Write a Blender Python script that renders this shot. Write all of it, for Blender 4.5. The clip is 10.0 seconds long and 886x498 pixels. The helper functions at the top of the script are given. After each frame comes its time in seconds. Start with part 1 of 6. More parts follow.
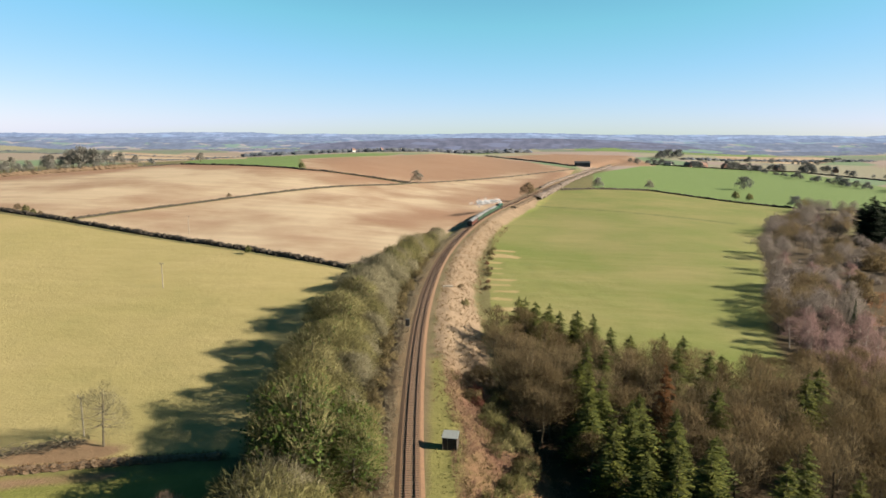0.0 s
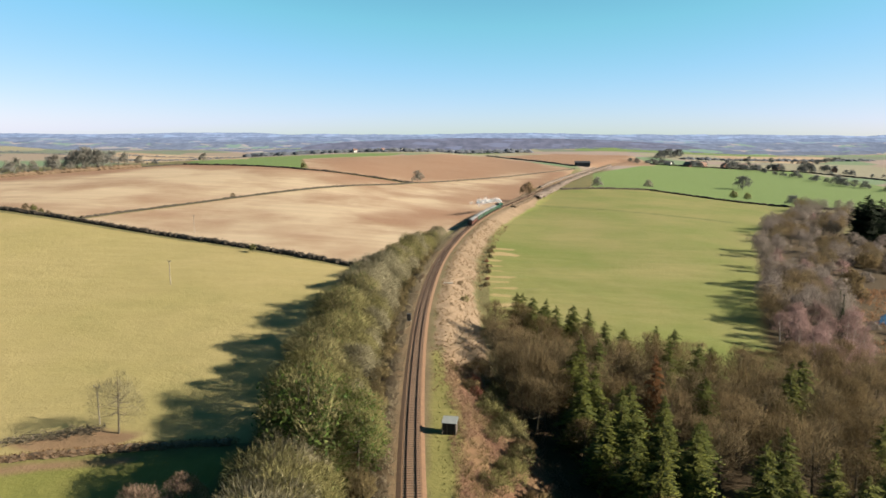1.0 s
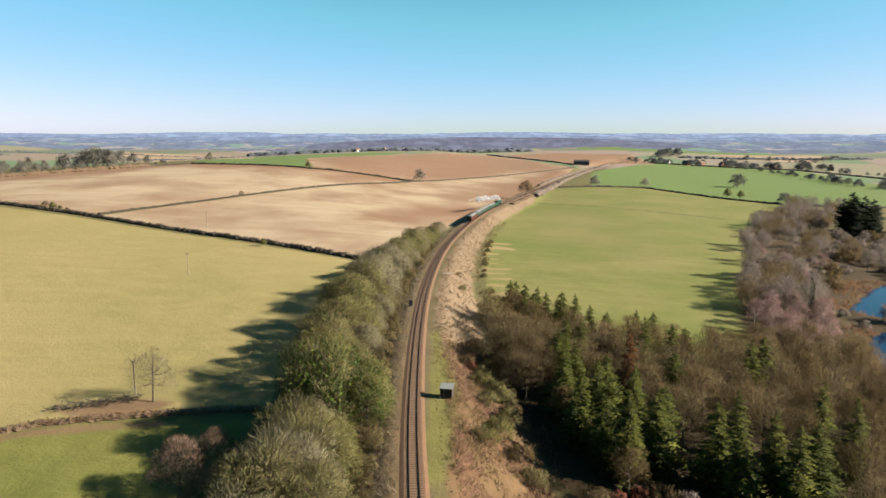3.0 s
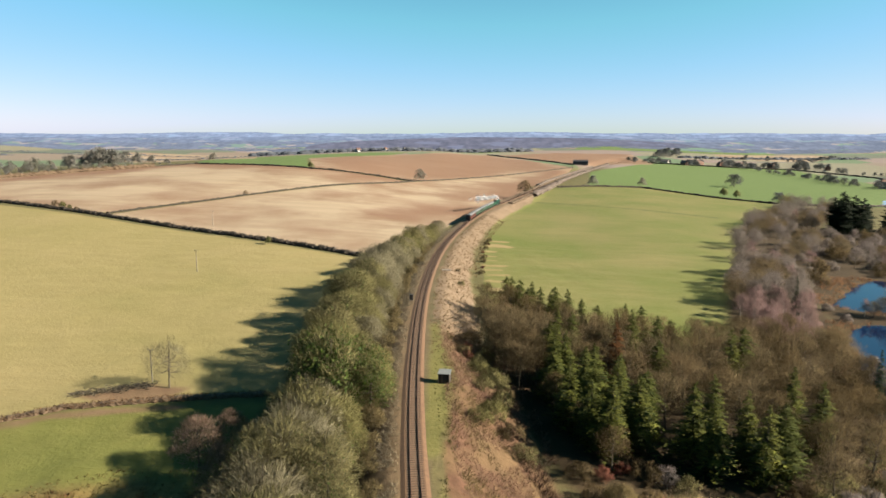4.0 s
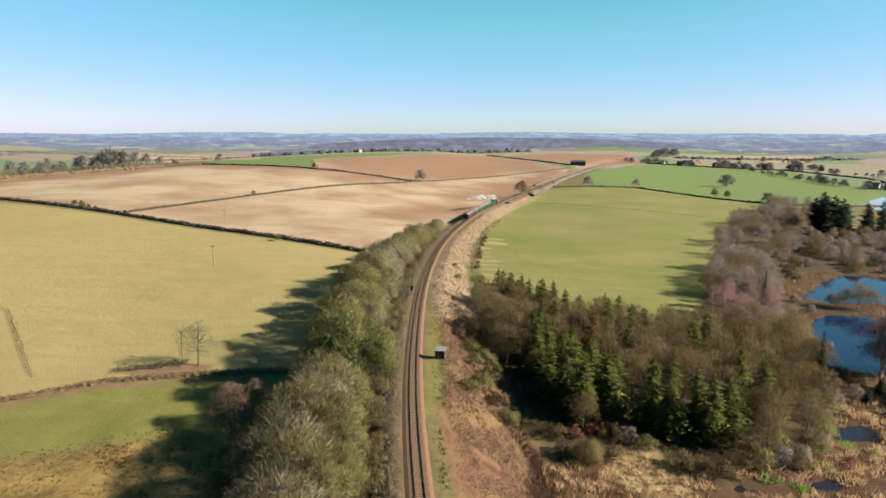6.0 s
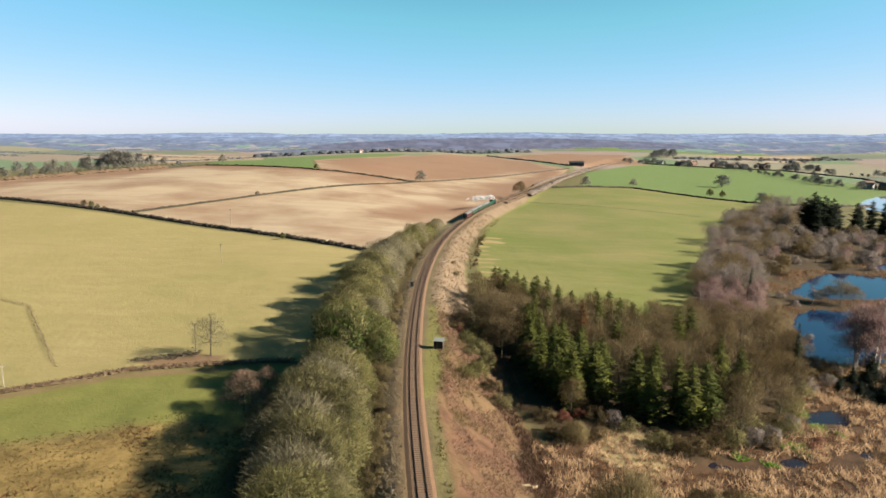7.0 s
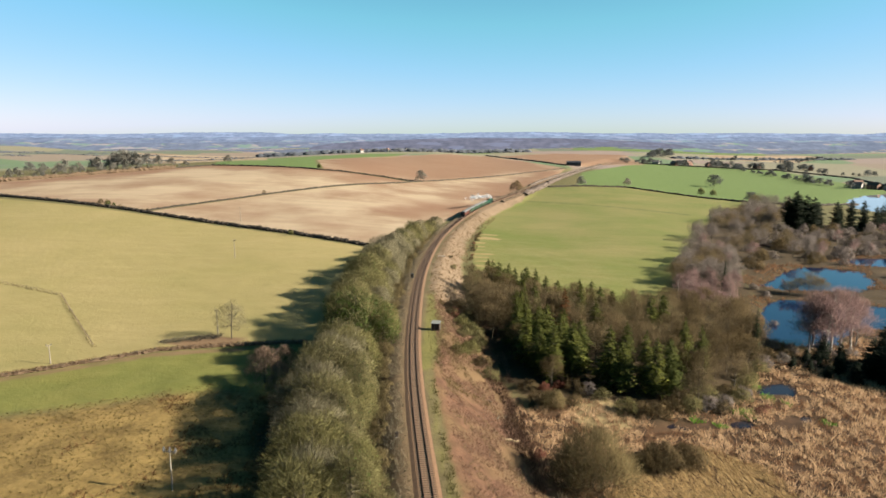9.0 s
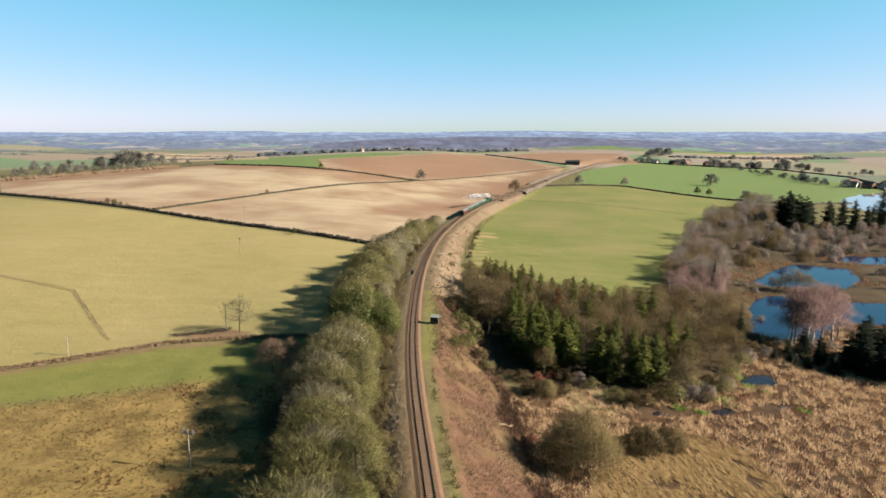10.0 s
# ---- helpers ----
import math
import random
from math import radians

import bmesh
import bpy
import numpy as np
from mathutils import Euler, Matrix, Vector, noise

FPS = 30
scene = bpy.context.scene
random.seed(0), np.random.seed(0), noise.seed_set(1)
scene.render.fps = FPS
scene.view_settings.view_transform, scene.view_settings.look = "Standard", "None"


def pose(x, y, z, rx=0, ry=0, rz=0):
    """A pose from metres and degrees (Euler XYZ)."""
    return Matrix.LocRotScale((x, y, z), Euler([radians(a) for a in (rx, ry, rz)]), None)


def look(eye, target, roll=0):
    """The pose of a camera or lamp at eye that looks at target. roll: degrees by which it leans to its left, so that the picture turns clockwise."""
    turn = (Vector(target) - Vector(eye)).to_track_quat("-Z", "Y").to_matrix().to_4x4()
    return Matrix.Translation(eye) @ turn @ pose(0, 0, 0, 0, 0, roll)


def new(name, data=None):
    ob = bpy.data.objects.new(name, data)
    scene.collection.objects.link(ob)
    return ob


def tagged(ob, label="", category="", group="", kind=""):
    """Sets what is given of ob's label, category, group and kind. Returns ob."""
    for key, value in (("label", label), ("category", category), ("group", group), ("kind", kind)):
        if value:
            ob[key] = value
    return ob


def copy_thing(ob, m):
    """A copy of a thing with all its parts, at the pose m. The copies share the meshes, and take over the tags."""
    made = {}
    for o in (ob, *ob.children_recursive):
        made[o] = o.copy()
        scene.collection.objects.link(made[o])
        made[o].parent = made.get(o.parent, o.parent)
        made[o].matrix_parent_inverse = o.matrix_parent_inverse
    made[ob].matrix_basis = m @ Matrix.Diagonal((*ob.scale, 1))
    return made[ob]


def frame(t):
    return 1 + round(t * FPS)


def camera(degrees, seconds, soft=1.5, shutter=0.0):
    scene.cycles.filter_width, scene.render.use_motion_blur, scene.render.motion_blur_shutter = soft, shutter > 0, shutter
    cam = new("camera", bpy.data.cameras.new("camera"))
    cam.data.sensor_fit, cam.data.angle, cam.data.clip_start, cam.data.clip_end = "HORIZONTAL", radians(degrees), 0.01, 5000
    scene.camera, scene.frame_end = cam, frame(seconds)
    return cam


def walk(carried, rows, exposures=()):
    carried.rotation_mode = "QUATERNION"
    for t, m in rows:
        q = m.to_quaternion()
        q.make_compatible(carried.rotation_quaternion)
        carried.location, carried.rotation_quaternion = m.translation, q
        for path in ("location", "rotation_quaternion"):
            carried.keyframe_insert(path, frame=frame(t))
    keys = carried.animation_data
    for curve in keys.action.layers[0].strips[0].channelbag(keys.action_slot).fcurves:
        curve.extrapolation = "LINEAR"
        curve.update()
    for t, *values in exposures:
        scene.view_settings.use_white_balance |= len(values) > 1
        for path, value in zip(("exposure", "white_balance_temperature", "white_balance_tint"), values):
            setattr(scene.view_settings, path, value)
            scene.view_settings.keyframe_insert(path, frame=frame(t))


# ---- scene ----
cam = camera(67.2, 10.0, soft=1.6)


def heading(x, y, z, yaw, pitch, roll):
    a, b = radians(yaw), radians(pitch)
    ahead = Vector((-math.sin(a) * math.cos(b), math.cos(a) * math.cos(b), math.sin(b)))
    eye = Vector((x, y, z))
    return look(eye, eye + ahead * 100, roll)


PATH = [
    (0.0, 0.00, 0.00, 50.00, -0.009, -9.679, 0.167),
    (0.5, 0.16, -2.67, 50.09, 0.050, -9.674, 0.148),
    (1.0, 0.25, -5.92, 50.13, 0.079, -9.675, 0.092),
    (1.5, 0.36, -9.63, 50.19, 0.120, -9.695, 0.129),
    (2.0, 0.61, -13.47, 50.29, 0.161, -9.710, 0.038),
    (2.5, 0.87, -17.68, 50.40, 0.216, -9.730, 0.016),
    (4.0, 1.75, -31.81, 51.20, 0.319, -9.763, -0.012),
    (4.5, 2.06, -36.77, 51.64, 0.346, -9.763, -0.001),
    (5.0, 2.30, -41.97, 52.06, 0.350, -9.780, 0.078),
    (5.5, 2.63, -47.25, 52.60, 0.367, -9.789, 0.047),
    (7.0, 3.63, -63.49, 54.22, 0.435, -9.768, -0.010),
    (7.5, 3.94, -68.83, 54.53, 0.440, -9.766, -0.033),
    (8.0, 4.29, -74.20, 54.93, 0.462, -9.796, -0.064),
    (8.5, 4.62, -79.64, 55.42, 0.481, -9.826, -0.062),
    (9.0, 4.92, -85.06, 55.99, 0.474, -9.829, -0.035),
    (9.5, 5.26, -90.17, 56.61, 0.480, -9.857, -0.023),
    (10.0, 5.53, -94.64, 57.30, 0.500, -9.951, -0.029),
]
walk(cam, [(t, heading(*p)) for t, *p in PATH], [(0.0, 2.55), (10.0, 2.55)])

# ---- sky and sun ----
SUN_TURN, SUN_HEIGHT = -11.0, 27.5  # degrees from +x, and above the horizon
world = bpy.data.worlds.new("sky")
scene.world = world
world.use_nodes = True
wn = world.node_tree
wn.nodes.clear()
sky = wn.nodes.new("ShaderNodeTexSky")
sky.sky_type, sky.sun_disc = "NISHITA", False
sky.sun_elevation, sky.sun_rotation = radians(SUN_HEIGHT), radians(90 - SUN_TURN)
sky.air_density, sky.dust_density, sky.ozone_density = 0.65, 0.35, 3.0
back, wout = wn.nodes.new("ShaderNodeBackground"), wn.nodes.new("ShaderNodeOutputWorld")
back.inputs["Strength"].default_value = 0.0505
clear = wn.nodes.new("ShaderNodeVectorMath")  # the pale, slightly hazy blue of a clear winter noon
clear.operation = "MULTIPLY_ADD"
clear.inputs[1].default_value, clear.inputs[2].default_value = (0.58, 0.25, 0.14), (-0.17, 1.36, 2.42)
wn.links.new(sky.outputs[0], clear.inputs[0])
deep_blue = wn.nodes.new("ShaderNodeVectorMath")  # and darker towards the zenith
deep_blue.operation = "MULTIPLY"
deep_blue.inputs[1].default_value = (0.90, 0.74, 0.57)
wn.links.new(sky.outputs[0], deep_blue.inputs[0])
lesser = wn.nodes.new("ShaderNodeVectorMath")
lesser.operation = "MINIMUM"
wn.links.new(clear.outputs[0], lesser.inputs[0])
wn.links.new(deep_blue.outputs[0], lesser.inputs[1])
wn.links.new(lesser.outputs[0], back.inputs["Color"])
wn.links.new(back.outputs[0], wout.inputs["Surface"])
sun = new("sun", bpy.data.lights.new("sun", "SUN"))
sun.data.energy, sun.data.angle, sun.data.color = 5.0, radians(0.55), (1.0, 0.865, 0.69)
away = Vector((math.cos(radians(SUN_TURN)) * math.cos(radians(SUN_HEIGHT)),
               math.sin(radians(SUN_TURN)) * math.cos(radians(SUN_HEIGHT)), math.sin(radians(SUN_HEIGHT))))
sun.matrix_world = look(away * 100, (0, 0, 0))


# ---- materials ----
ALBEDO = 0.49  # scales every base colour; set low against the exposure to deepen shade


class Nodes:
    """A small writer of node trees."""

    def __init__(self, name, rough=0.9, metal=0.0, spec=0.3):
        self.mat = bpy.data.materials.new(name)
        self.mat.use_nodes = True
        self.tree = self.mat.node_tree
        self.bsdf = self.tree.nodes["Principled BSDF"]
        self.bsdf.inputs["Roughness"].default_value = rough
        self.bsdf.inputs["Metallic"].default_value = metal
        self.bsdf.inputs["Specular IOR Level"].default_value = spec
        self.where = None

    def node(self, kind, **sets):
        n = self.tree.nodes.new(kind)
        for key, value in sets.items():
            n.inputs[key.replace("_", " ")].default_value = value
        return n

    def link(self, a, b):
        self.tree.links.new(a, b)

    def feed(self, socket, value):
        if isinstance(value, bpy.types.NodeSocket):
            self.link(value, socket)
        else:
            socket.default_value = value

    def position(self, sx=1.0, sy=1.0, sz=1.0, turn=0.0, local=False):
        if local:
            src = self.tree.nodes.new("ShaderNodeTexCoord").outputs["Object"]
        else:
            src = self.tree.nodes.new("ShaderNodeNewGeometry").outputs["Position"]
        m = self.tree.nodes.new("ShaderNodeMapping")
        m.inputs["Scale"].default_value = (sx, sy, sz)
        m.inputs["Rotation"].default_value = (0, 0, radians(turn))
        self.link(src, m.inputs["Vector"])
        return m.outputs[0]

    def noise(self, vec, scale, detail=4.0, rough=0.55, distort=0.0):
        n = self.node("ShaderNodeTexNoise", Scale=scale, Detail=detail, Roughness=rough, Distortion=distort)
        self.link(vec, n.inputs["Vector"])
        return n.outputs["Fac"]

    def math(self, op, a, b=0.0, c=0.0):
        n = self.tree.nodes.new("ShaderNodeMath")
        n.operation = op
        for s, v in zip(n.inputs, (a, b, c)):
            self.feed(s, v)
        return n.outputs[0]

    def span(self, value, lo, hi, to_lo=0.0, to_hi=1.0):
        n = self.tree.nodes.new("ShaderNodeMapRange")
        for s, v in zip(n.inputs, (value, lo, hi, to_lo, to_hi)):
            self.feed(s, v)
        return n.outputs[0]

    def mix(self, fac, a, b, blend="MIX"):
        n = self.tree.nodes.new("ShaderNodeMix")
        n.data_type, n.blend_type = "RGBA", blend
        self.feed(n.inputs[0], fac)
        for s, v in ((n.inputs[6], a), (n.inputs[7], b)):
            self.feed(s, v if isinstance(v, bpy.types.NodeSocket) else (*v, 1.0))
        return n.outputs[2]

    def attr(self, name):
        n = self.tree.nodes.new("ShaderNodeAttribute")
        n.attribute_name = name
        return n.outputs["Fac"]

    def by_object(self):
        return self.tree.nodes.new("ShaderNodeObjectInfo").outputs["Random"]

    def by_island(self):
        return self.tree.nodes.new("ShaderNodeNewGeometry").outputs["Random Per Island"]

    def bump(self, height, strength=0.4, distance=0.05):
        b = self.node("ShaderNodeBump", Strength=strength, Distance=distance)
        self.link(height, b.inputs["Height"])
        self.link(b.outputs[0], self.bsdf.inputs["Normal"])

    def colour(self, c):
        if isinstance(c, bpy.types.NodeSocket):
            c = self.mix(1.0, c, (ALBEDO, ALBEDO, ALBEDO), "MULTIPLY")
        else:
            c = (*(v * ALBEDO for v in c), 1.0)
        self.feed(self.bsdf.inputs["Base Color"], c)
        return self.mat


def plain(name, dark, light, scale=2.0, rough=0.85, metal=0.0, bump=0.2, local=True, spec=0.3, islands=0.0):
    """A surface with grain, larger stains and fine relief."""
    n = Nodes(name, rough, metal, spec)
    p = n.position(local=local)
    fine, broad = n.noise(p, scale * 9, 5), n.noise(p, scale, 3)
    both = n.math("ADD", n.math("MULTIPLY", fine, 0.5), n.math("MULTIPLY", broad, 0.5))
    if islands:
        both = n.math("ADD", both, n.math("MULTIPLY", n.math("SUBTRACT", n.by_island(), 0.5), islands))
    c = n.mix(n.span(both, 0.3, 0.7), dark, light)
    if bump:
        n.bump(fine, bump, 0.03)
    return n.colour(c)


def twig_material(name, dark, light, tint=None, rough=0.9, sheer=0.42):
    """Twigs, stalks or leaves: every one its own shade, every plant its own tint; part of the light goes round or through."""
    n = Nodes(name, rough, 0.0, 0.15)
    c = n.mix(n.by_island(), dark, light)
    if tint:
        c = n.mix(n.math("MULTIPLY", n.by_object(), 0.75), c, tint)
    mat = n.colour(c)
    soft, both = n.tree.nodes.new("ShaderNodeBsdfTranslucent"), n.tree.nodes.new("ShaderNodeMixShader")
    n.link(n.bsdf.inputs["Base Color"].links[0].from_socket, soft.inputs["Color"])
    both.inputs[0].default_value = sheer
    n.link(n.bsdf.outputs[0], both.inputs[1])
    n.link(soft.outputs[0], both.inputs[2])
    n.link(both.outputs[0], n.tree.nodes["Material Output"].inputs["Surface"])
    return mat


# ---- building blocks ----
def link_mesh(name, verts, faces, material, parent=None, label="", smooth=False):
    me = bpy.data.meshes.new(name)
    me.from_pydata([tuple(v) for v in verts], [], faces)
    for m in material if isinstance(material, (list, tuple)) else [material]:
        me.materials.append(m)
    if smooth:
        me.polygons.foreach_set("use_smooth", [True] * len(me.polygons))
    me.update()
    ob = new(name, me)
    if parent is not None:
        ob.parent = parent
    if label:
        ob["label"] = label
    return ob


def part(name, bm, material, parent, label="", smooth=False):
    """One bmesh as one mesh object under a thing."""
    me = bpy.data.meshes.new(name)
    bm.to_mesh(me)
    bm.free()
    me.materials.append(material)
    if smooth:
        me.polygons.foreach_set("use_smooth", [True] * len(me.polygons))
    ob = new(name, me)
    ob.parent = parent
    if label:
        ob["label"] = label
    return ob


class Soup:
    """Collects many small pieces for one mesh."""

    def __init__(self):
        self.v, self.f, self.n, self.count = [], [], [], 0

    def add(self, verts, faces):
        k = self.count
        self.v.extend(verts)
        self.f.extend([tuple(i + k for i in face) for face in faces])
        self.count += len(verts)

    def box(self, cx, cy, cz, sx, sy, sz, turn=0.0):
        c, s = math.cos(turn), math.sin(turn)
        out = []
        for dz in (-sz / 2, sz / 2):
            for dx, dy in ((-sx / 2, -sy / 2), (sx / 2, -sy / 2), (sx / 2, sy / 2), (-sx / 2, sy / 2)):
                out.append((cx + dx * c - dy * s, cy + dx * s + dy * c, cz + dz))
        self.add(out, [(3, 2, 1, 0), (4, 5, 6, 7), (0, 1, 5, 4), (1, 2, 6, 5), (2, 3, 7, 6), (3, 0, 4, 7)])

    def tube(self, pts, radii, sides=5):
        pts = [Vector(p) for p in pts]
        rings, faces = [], []
        for i, (p, r) in enumerate(zip(pts, radii)):
            d = (pts[min(i + 1, len(pts) - 1)] - pts[max(i - 1, 0)]).normalized()
            a = d.cross(Vector((0.31, 0.95, 0.07)))
            a = a.normalized() if a.length > 1e-4 else Vector((1, 0, 0))
            b = d.cross(a)
            for k in range(sides):
                w = 2 * math.pi * k / sides
                rings.append(tuple(p + (a * math.cos(w) + b * math.sin(w)) * r))
        for i in range(len(pts) - 1):
            for k in range(sides):
                m = (k + 1) % sides
                faces.append((i * sides + k, i * sides + m, (i + 1) * sides + m, (i + 1) * sides + k))
        faces.append(tuple(range(sides))[::-1])
        faces.append(tuple(range((len(pts) - 1) * sides, len(pts) * sides)))
        self.add(rings, faces)

    def blade(self, base, tip, width, side):
        b, t, s = Vector(base), Vector(tip), Vector(side) * width * 0.5
        self.add([tuple(b - s), tuple(b + s), tuple(t)], [(0, 1, 2)])

    def leaf(self, at, along, across):
        p, a, c = Vector(at), Vector(along), Vector(across)
        self.add([tuple(p - a), tuple(p - c * 0.8), tuple(p + a), tuple(p + c)], [(0, 1, 2, 3)])

    def clump(self, x, y, z, r, rz, rng):
        """A far crown: five-sided, domed."""
        a0, out = rng.uniform(0, 6), []
        for h, w in ((0.0, 0.85), (0.55, 1.0)):
            for k in range(5):
                q, b = r * w * rng.uniform(0.8, 1.15), a0 + 1.2566 * (k + h)
                out.append((x + q * math.cos(b), y + q * math.sin(b), z + rz * h * rng.uniform(0.85, 1.15)))
        out.append((x, y, z + rz * rng.uniform(0.9, 1.15)))
        self.add(out, [(k, (k + 1) % 5, 5 + (k + 1) % 5, 5 + k) for k in range(5)] + [(5 + k, 5 + (k + 1) % 5, 10) for k in range(5)])

    def done(self, name, material, parent=None, label="", smooth=False, heart=None, keep=0.55):
        """Link it; with a heart, the crown is shaded as a rounded mass about that spot."""
        if heart is None:
            return link_mesh(name, self.v, self.f, material, parent, label, smooth)
        v, f = np.array(self.v), np.array(self.f)
        a, b, c = v[f[:, 0]], v[f[:, 1]], v[f[:, 2]]
        out = (a + b + c) / 3 - np.array(heart)
        face = np.cross(b - a, c - a)
        turned = np.einsum("ij,ij->i", face, out) < 0
        f[turned] = f[turned][:, ::-1]
        face[turned] *= -1
        face /= np.linalg.norm(face, axis=1)[:, None] + 1e-9
        out /= np.linalg.norm(out, axis=1)[:, None] + 1e-9
        way = out * (1 - keep) + face * keep
        way /= np.linalg.norm(way, axis=1)[:, None] + 1e-9
        ob = link_mesh(name, self.v, [tuple(int(i) for i in q) for q in f], material, parent, label, True)
        normals = np.zeros_like(v)
        for k in range(f.shape[1]):
            normals[f[:, k]] = way
        ob.data.normals_split_custom_set_from_vertices([tuple(n) for n in normals])
        return ob


def structure(ob, label, category):
    return tagged(ob, label, category, kind="structure")


def stuff(ob, label, category):
    return tagged(ob, label, category, kind="stuff")


# ---- lie of the land ----
# x, y, height of the natural ground near the line and further off
NEAR = [(-50, 30, -8), (-105, 110, -8), (-140, 154, -4.5), (-45, 150, -6.5), (-60, -90, -9), (-250, 60, -8),
        (-30, 230, -3.5), (-81, 273, 1), (-200, 330, 8.5), (-133, 412, 8.5), (16, 215, -5.5), (110, 300, -7),
        (100, 450, -5), (68, 537, -3.5), (146, 292, -9), (93, 83, -12), (30, 40, -11), (50, -90, -12),
        (200, 274, -13), (250, 60, -13), (60, 150, -9), (130, 180, -12.5)]
WIDE = [(-400, 510, 14), (-295, 760, 20), (-129, 609, 19.5), (-20, 622, 6), (20, 900, 13), (201, 979, 6),
        (205, 666, -2.5), (266, 608, -8), (320, 712, -7), (380, 531, -12), (520, 1085, -5), (-10, 1180, 20),
        (-500, 1500, 2), (500, 1600, 8), (-1500, 1300, 8), (1500, 1300, -8), (0, 2300, 0), (-800, 600, 8),
        (0, 3600, 14), (-2600, 3400, 12), (2600, 3400, 12)]
SPOTS = np.array(NEAR + WIDE, float)


def bend(x, y):
    return np.arcsinh(np.asarray(x, float) / 180.0), np.arcsinh((np.asarray(y, float) + 100) / 260.0)


def reach(r2):
    return np.sqrt(r2 + 0.05)


SU, SV = bend(SPOTS[:, 0], SPOTS[:, 1])
_n = len(SU)
_a = np.zeros((_n + 3, _n + 3))
_a[:_n, :_n] = reach((SU[:, None] - SU) ** 2 + (SV[:, None] - SV) ** 2) - np.eye(_n) * 0.004
_a[:_n, _n:] = np.stack([np.ones(_n), SU, SV], 1)
_a[_n:, :_n] = _a[:_n, _n:].T
SW = np.linalg.solve(_a, np.r_[SPOTS[:, 2], 0, 0, 0])


def natural(x, y):
    u, v = bend(np.clip(x, -4500, 4500), np.clip(y, -400, 5000))
    s = SW[-3] + SW[-2] * u + SW[-1] * v
    for a, b, w in zip(SU, SV, SW):
        s = s + w * reach((u - a) ** 2 + (v - b) ** 2)
    return s


# the railway's centre line, x for each y
LINE_Y = np.array([-160, -90, -40, 8, 45, 87, 123, 160, 190, 225, 270, 318, 431, 515, 637, 824, 1000, 1200, 1600.0])
LINE_X = np.array([38, 18, 8, 2.2, -1.6, -4.55, -5.75, -6.1, -5.6, -3.9, -0.1, 6.6, 31.3, 58.5, 98, 166, 232, 310, 470.0])


def spline(xs, ys):
    """A natural cubic through the points, as a function."""
    n, h = len(xs), np.diff(xs)
    a = np.eye(n)
    b = np.zeros(n)
    for i in range(1, n - 1):
        a[i, i - 1:i + 2] = h[i - 1], 2 * (h[i - 1] + h[i]), h[i]
        b[i] = 6 * ((ys[i + 1] - ys[i]) / h[i] - (ys[i] - ys[i - 1]) / h[i - 1])
    m = np.linalg.solve(a, b)

    def at(x):
        x = np.clip(x, xs[0], xs[-1])
        i = np.clip(np.searchsorted(xs, x) - 1, 0, n - 2)
        t, w = x - xs[i], h[i]
        return ys[i] + t * ((ys[i + 1] - ys[i]) / w - w * (2 * m[i] + m[i + 1]) / 6) + t * t * m[i] / 2 + t ** 3 * (m[i + 1] - m[i]) / (6 * w)
    return at


line_x = spline(LINE_Y, LINE_X)


def line_slope(y):
    return (line_x(np.asarray(y) + 1.0) - line_x(np.asarray(y) - 1.0)) / 2.0


def off_line(x, y):
    """Metres to the right of the railway's centre line."""
    return (x - line_x(y)) / np.sqrt(1 + line_slope(y) ** 2)


def ground_z(x, y):
    x, y = np.asarray(x, float), np.asarray(y, float)
    z, d = natural(x, y), off_line(x, y)
    right = 4.5 + 1.8 / (1 + np.exp((76 - y) / 5.0)) + 2.6 * np.exp(-((y - 104) / 16.0) ** 2)
    s = np.where(d > 0, np.maximum(0, d - right) / 1.75, np.maximum(0, -d - 3.6) / 1.9)
    s = np.where(s > 0, s * s / (s + 0.35), 0) + np.maximum(0, np.abs(y) - 1300) * 0.2
    z = np.clip(z, -s - 0.15, s - 0.15)
    # rolling country far off
    far = np.clip((np.hypot(x, y) - 1100) / 1200, 0, 1)
    z = z + far * (9 * np.sin(x / 310 + 1.3) * np.cos(y / 420) + 7 * np.sin(x / 170 - y / 260))
    return z



# ---- fields and other patches of the ground ----
PLOUGH = [
    [(-188, 336), (-323, 392), (-394, 497), (-261, 668), (-127, 605), (-35, 600), (-49, 572), (-137, 429)],
    [(-184, 331), (-128, 302), (-40, 262), (-24, 280), (-4, 330), (22, 440), (48, 520), (88, 640), (158, 830), (178, 903),
     (-25, 611), (-46, 568), (-136, 424)],
    [(-123, 607), (-28, 615), (176, 907), (80, 1290), (-79, 977), (-164, 774)],
    [(88, 1290), (192, 969), (356, 1114), (420, 1500), (250, 1500)],
    [(-640, 1250), (-391, 850), (-343, 835), (-234, 800), (-320, 1110), (-440, 1520), (-760, 1560)],
    [(600, 1400), (692, 1262), (850, 1430), (900, 1600), (640, 1600)],
]
GOLD = [[(-330, 384), (-215, 334), (-128, 297), (-38, 255), (-12, 225), (-8, 115), (-62, 111), (-82, 107), (-121, 85), (-200, 40), (-420, 150)]]
LUSH = [
    [(146, 648), (201, 654), (297, 565), (380, 545), (521, 697), (563, 1060), (358, 1156), (186, 830)],
    [(-261, 670), (-130, 608), (-166, 774), (-79, 980), (-60, 1120), (-130, 1120), (-300, 800)],
    [(330, 1700), (800, 1600), (900, 1850), (400, 2000)],
    [(-150, 1330), (60, 1420), (220, 1700), (-100, 1750)],
]
SWARD = [[(-200, 40), (-121, 82), (-82, 104), (-62, 108), (-30, 110), (-30, 70), (-56, 76), (-82, 67), (-107, 59), (-200, 12)]]
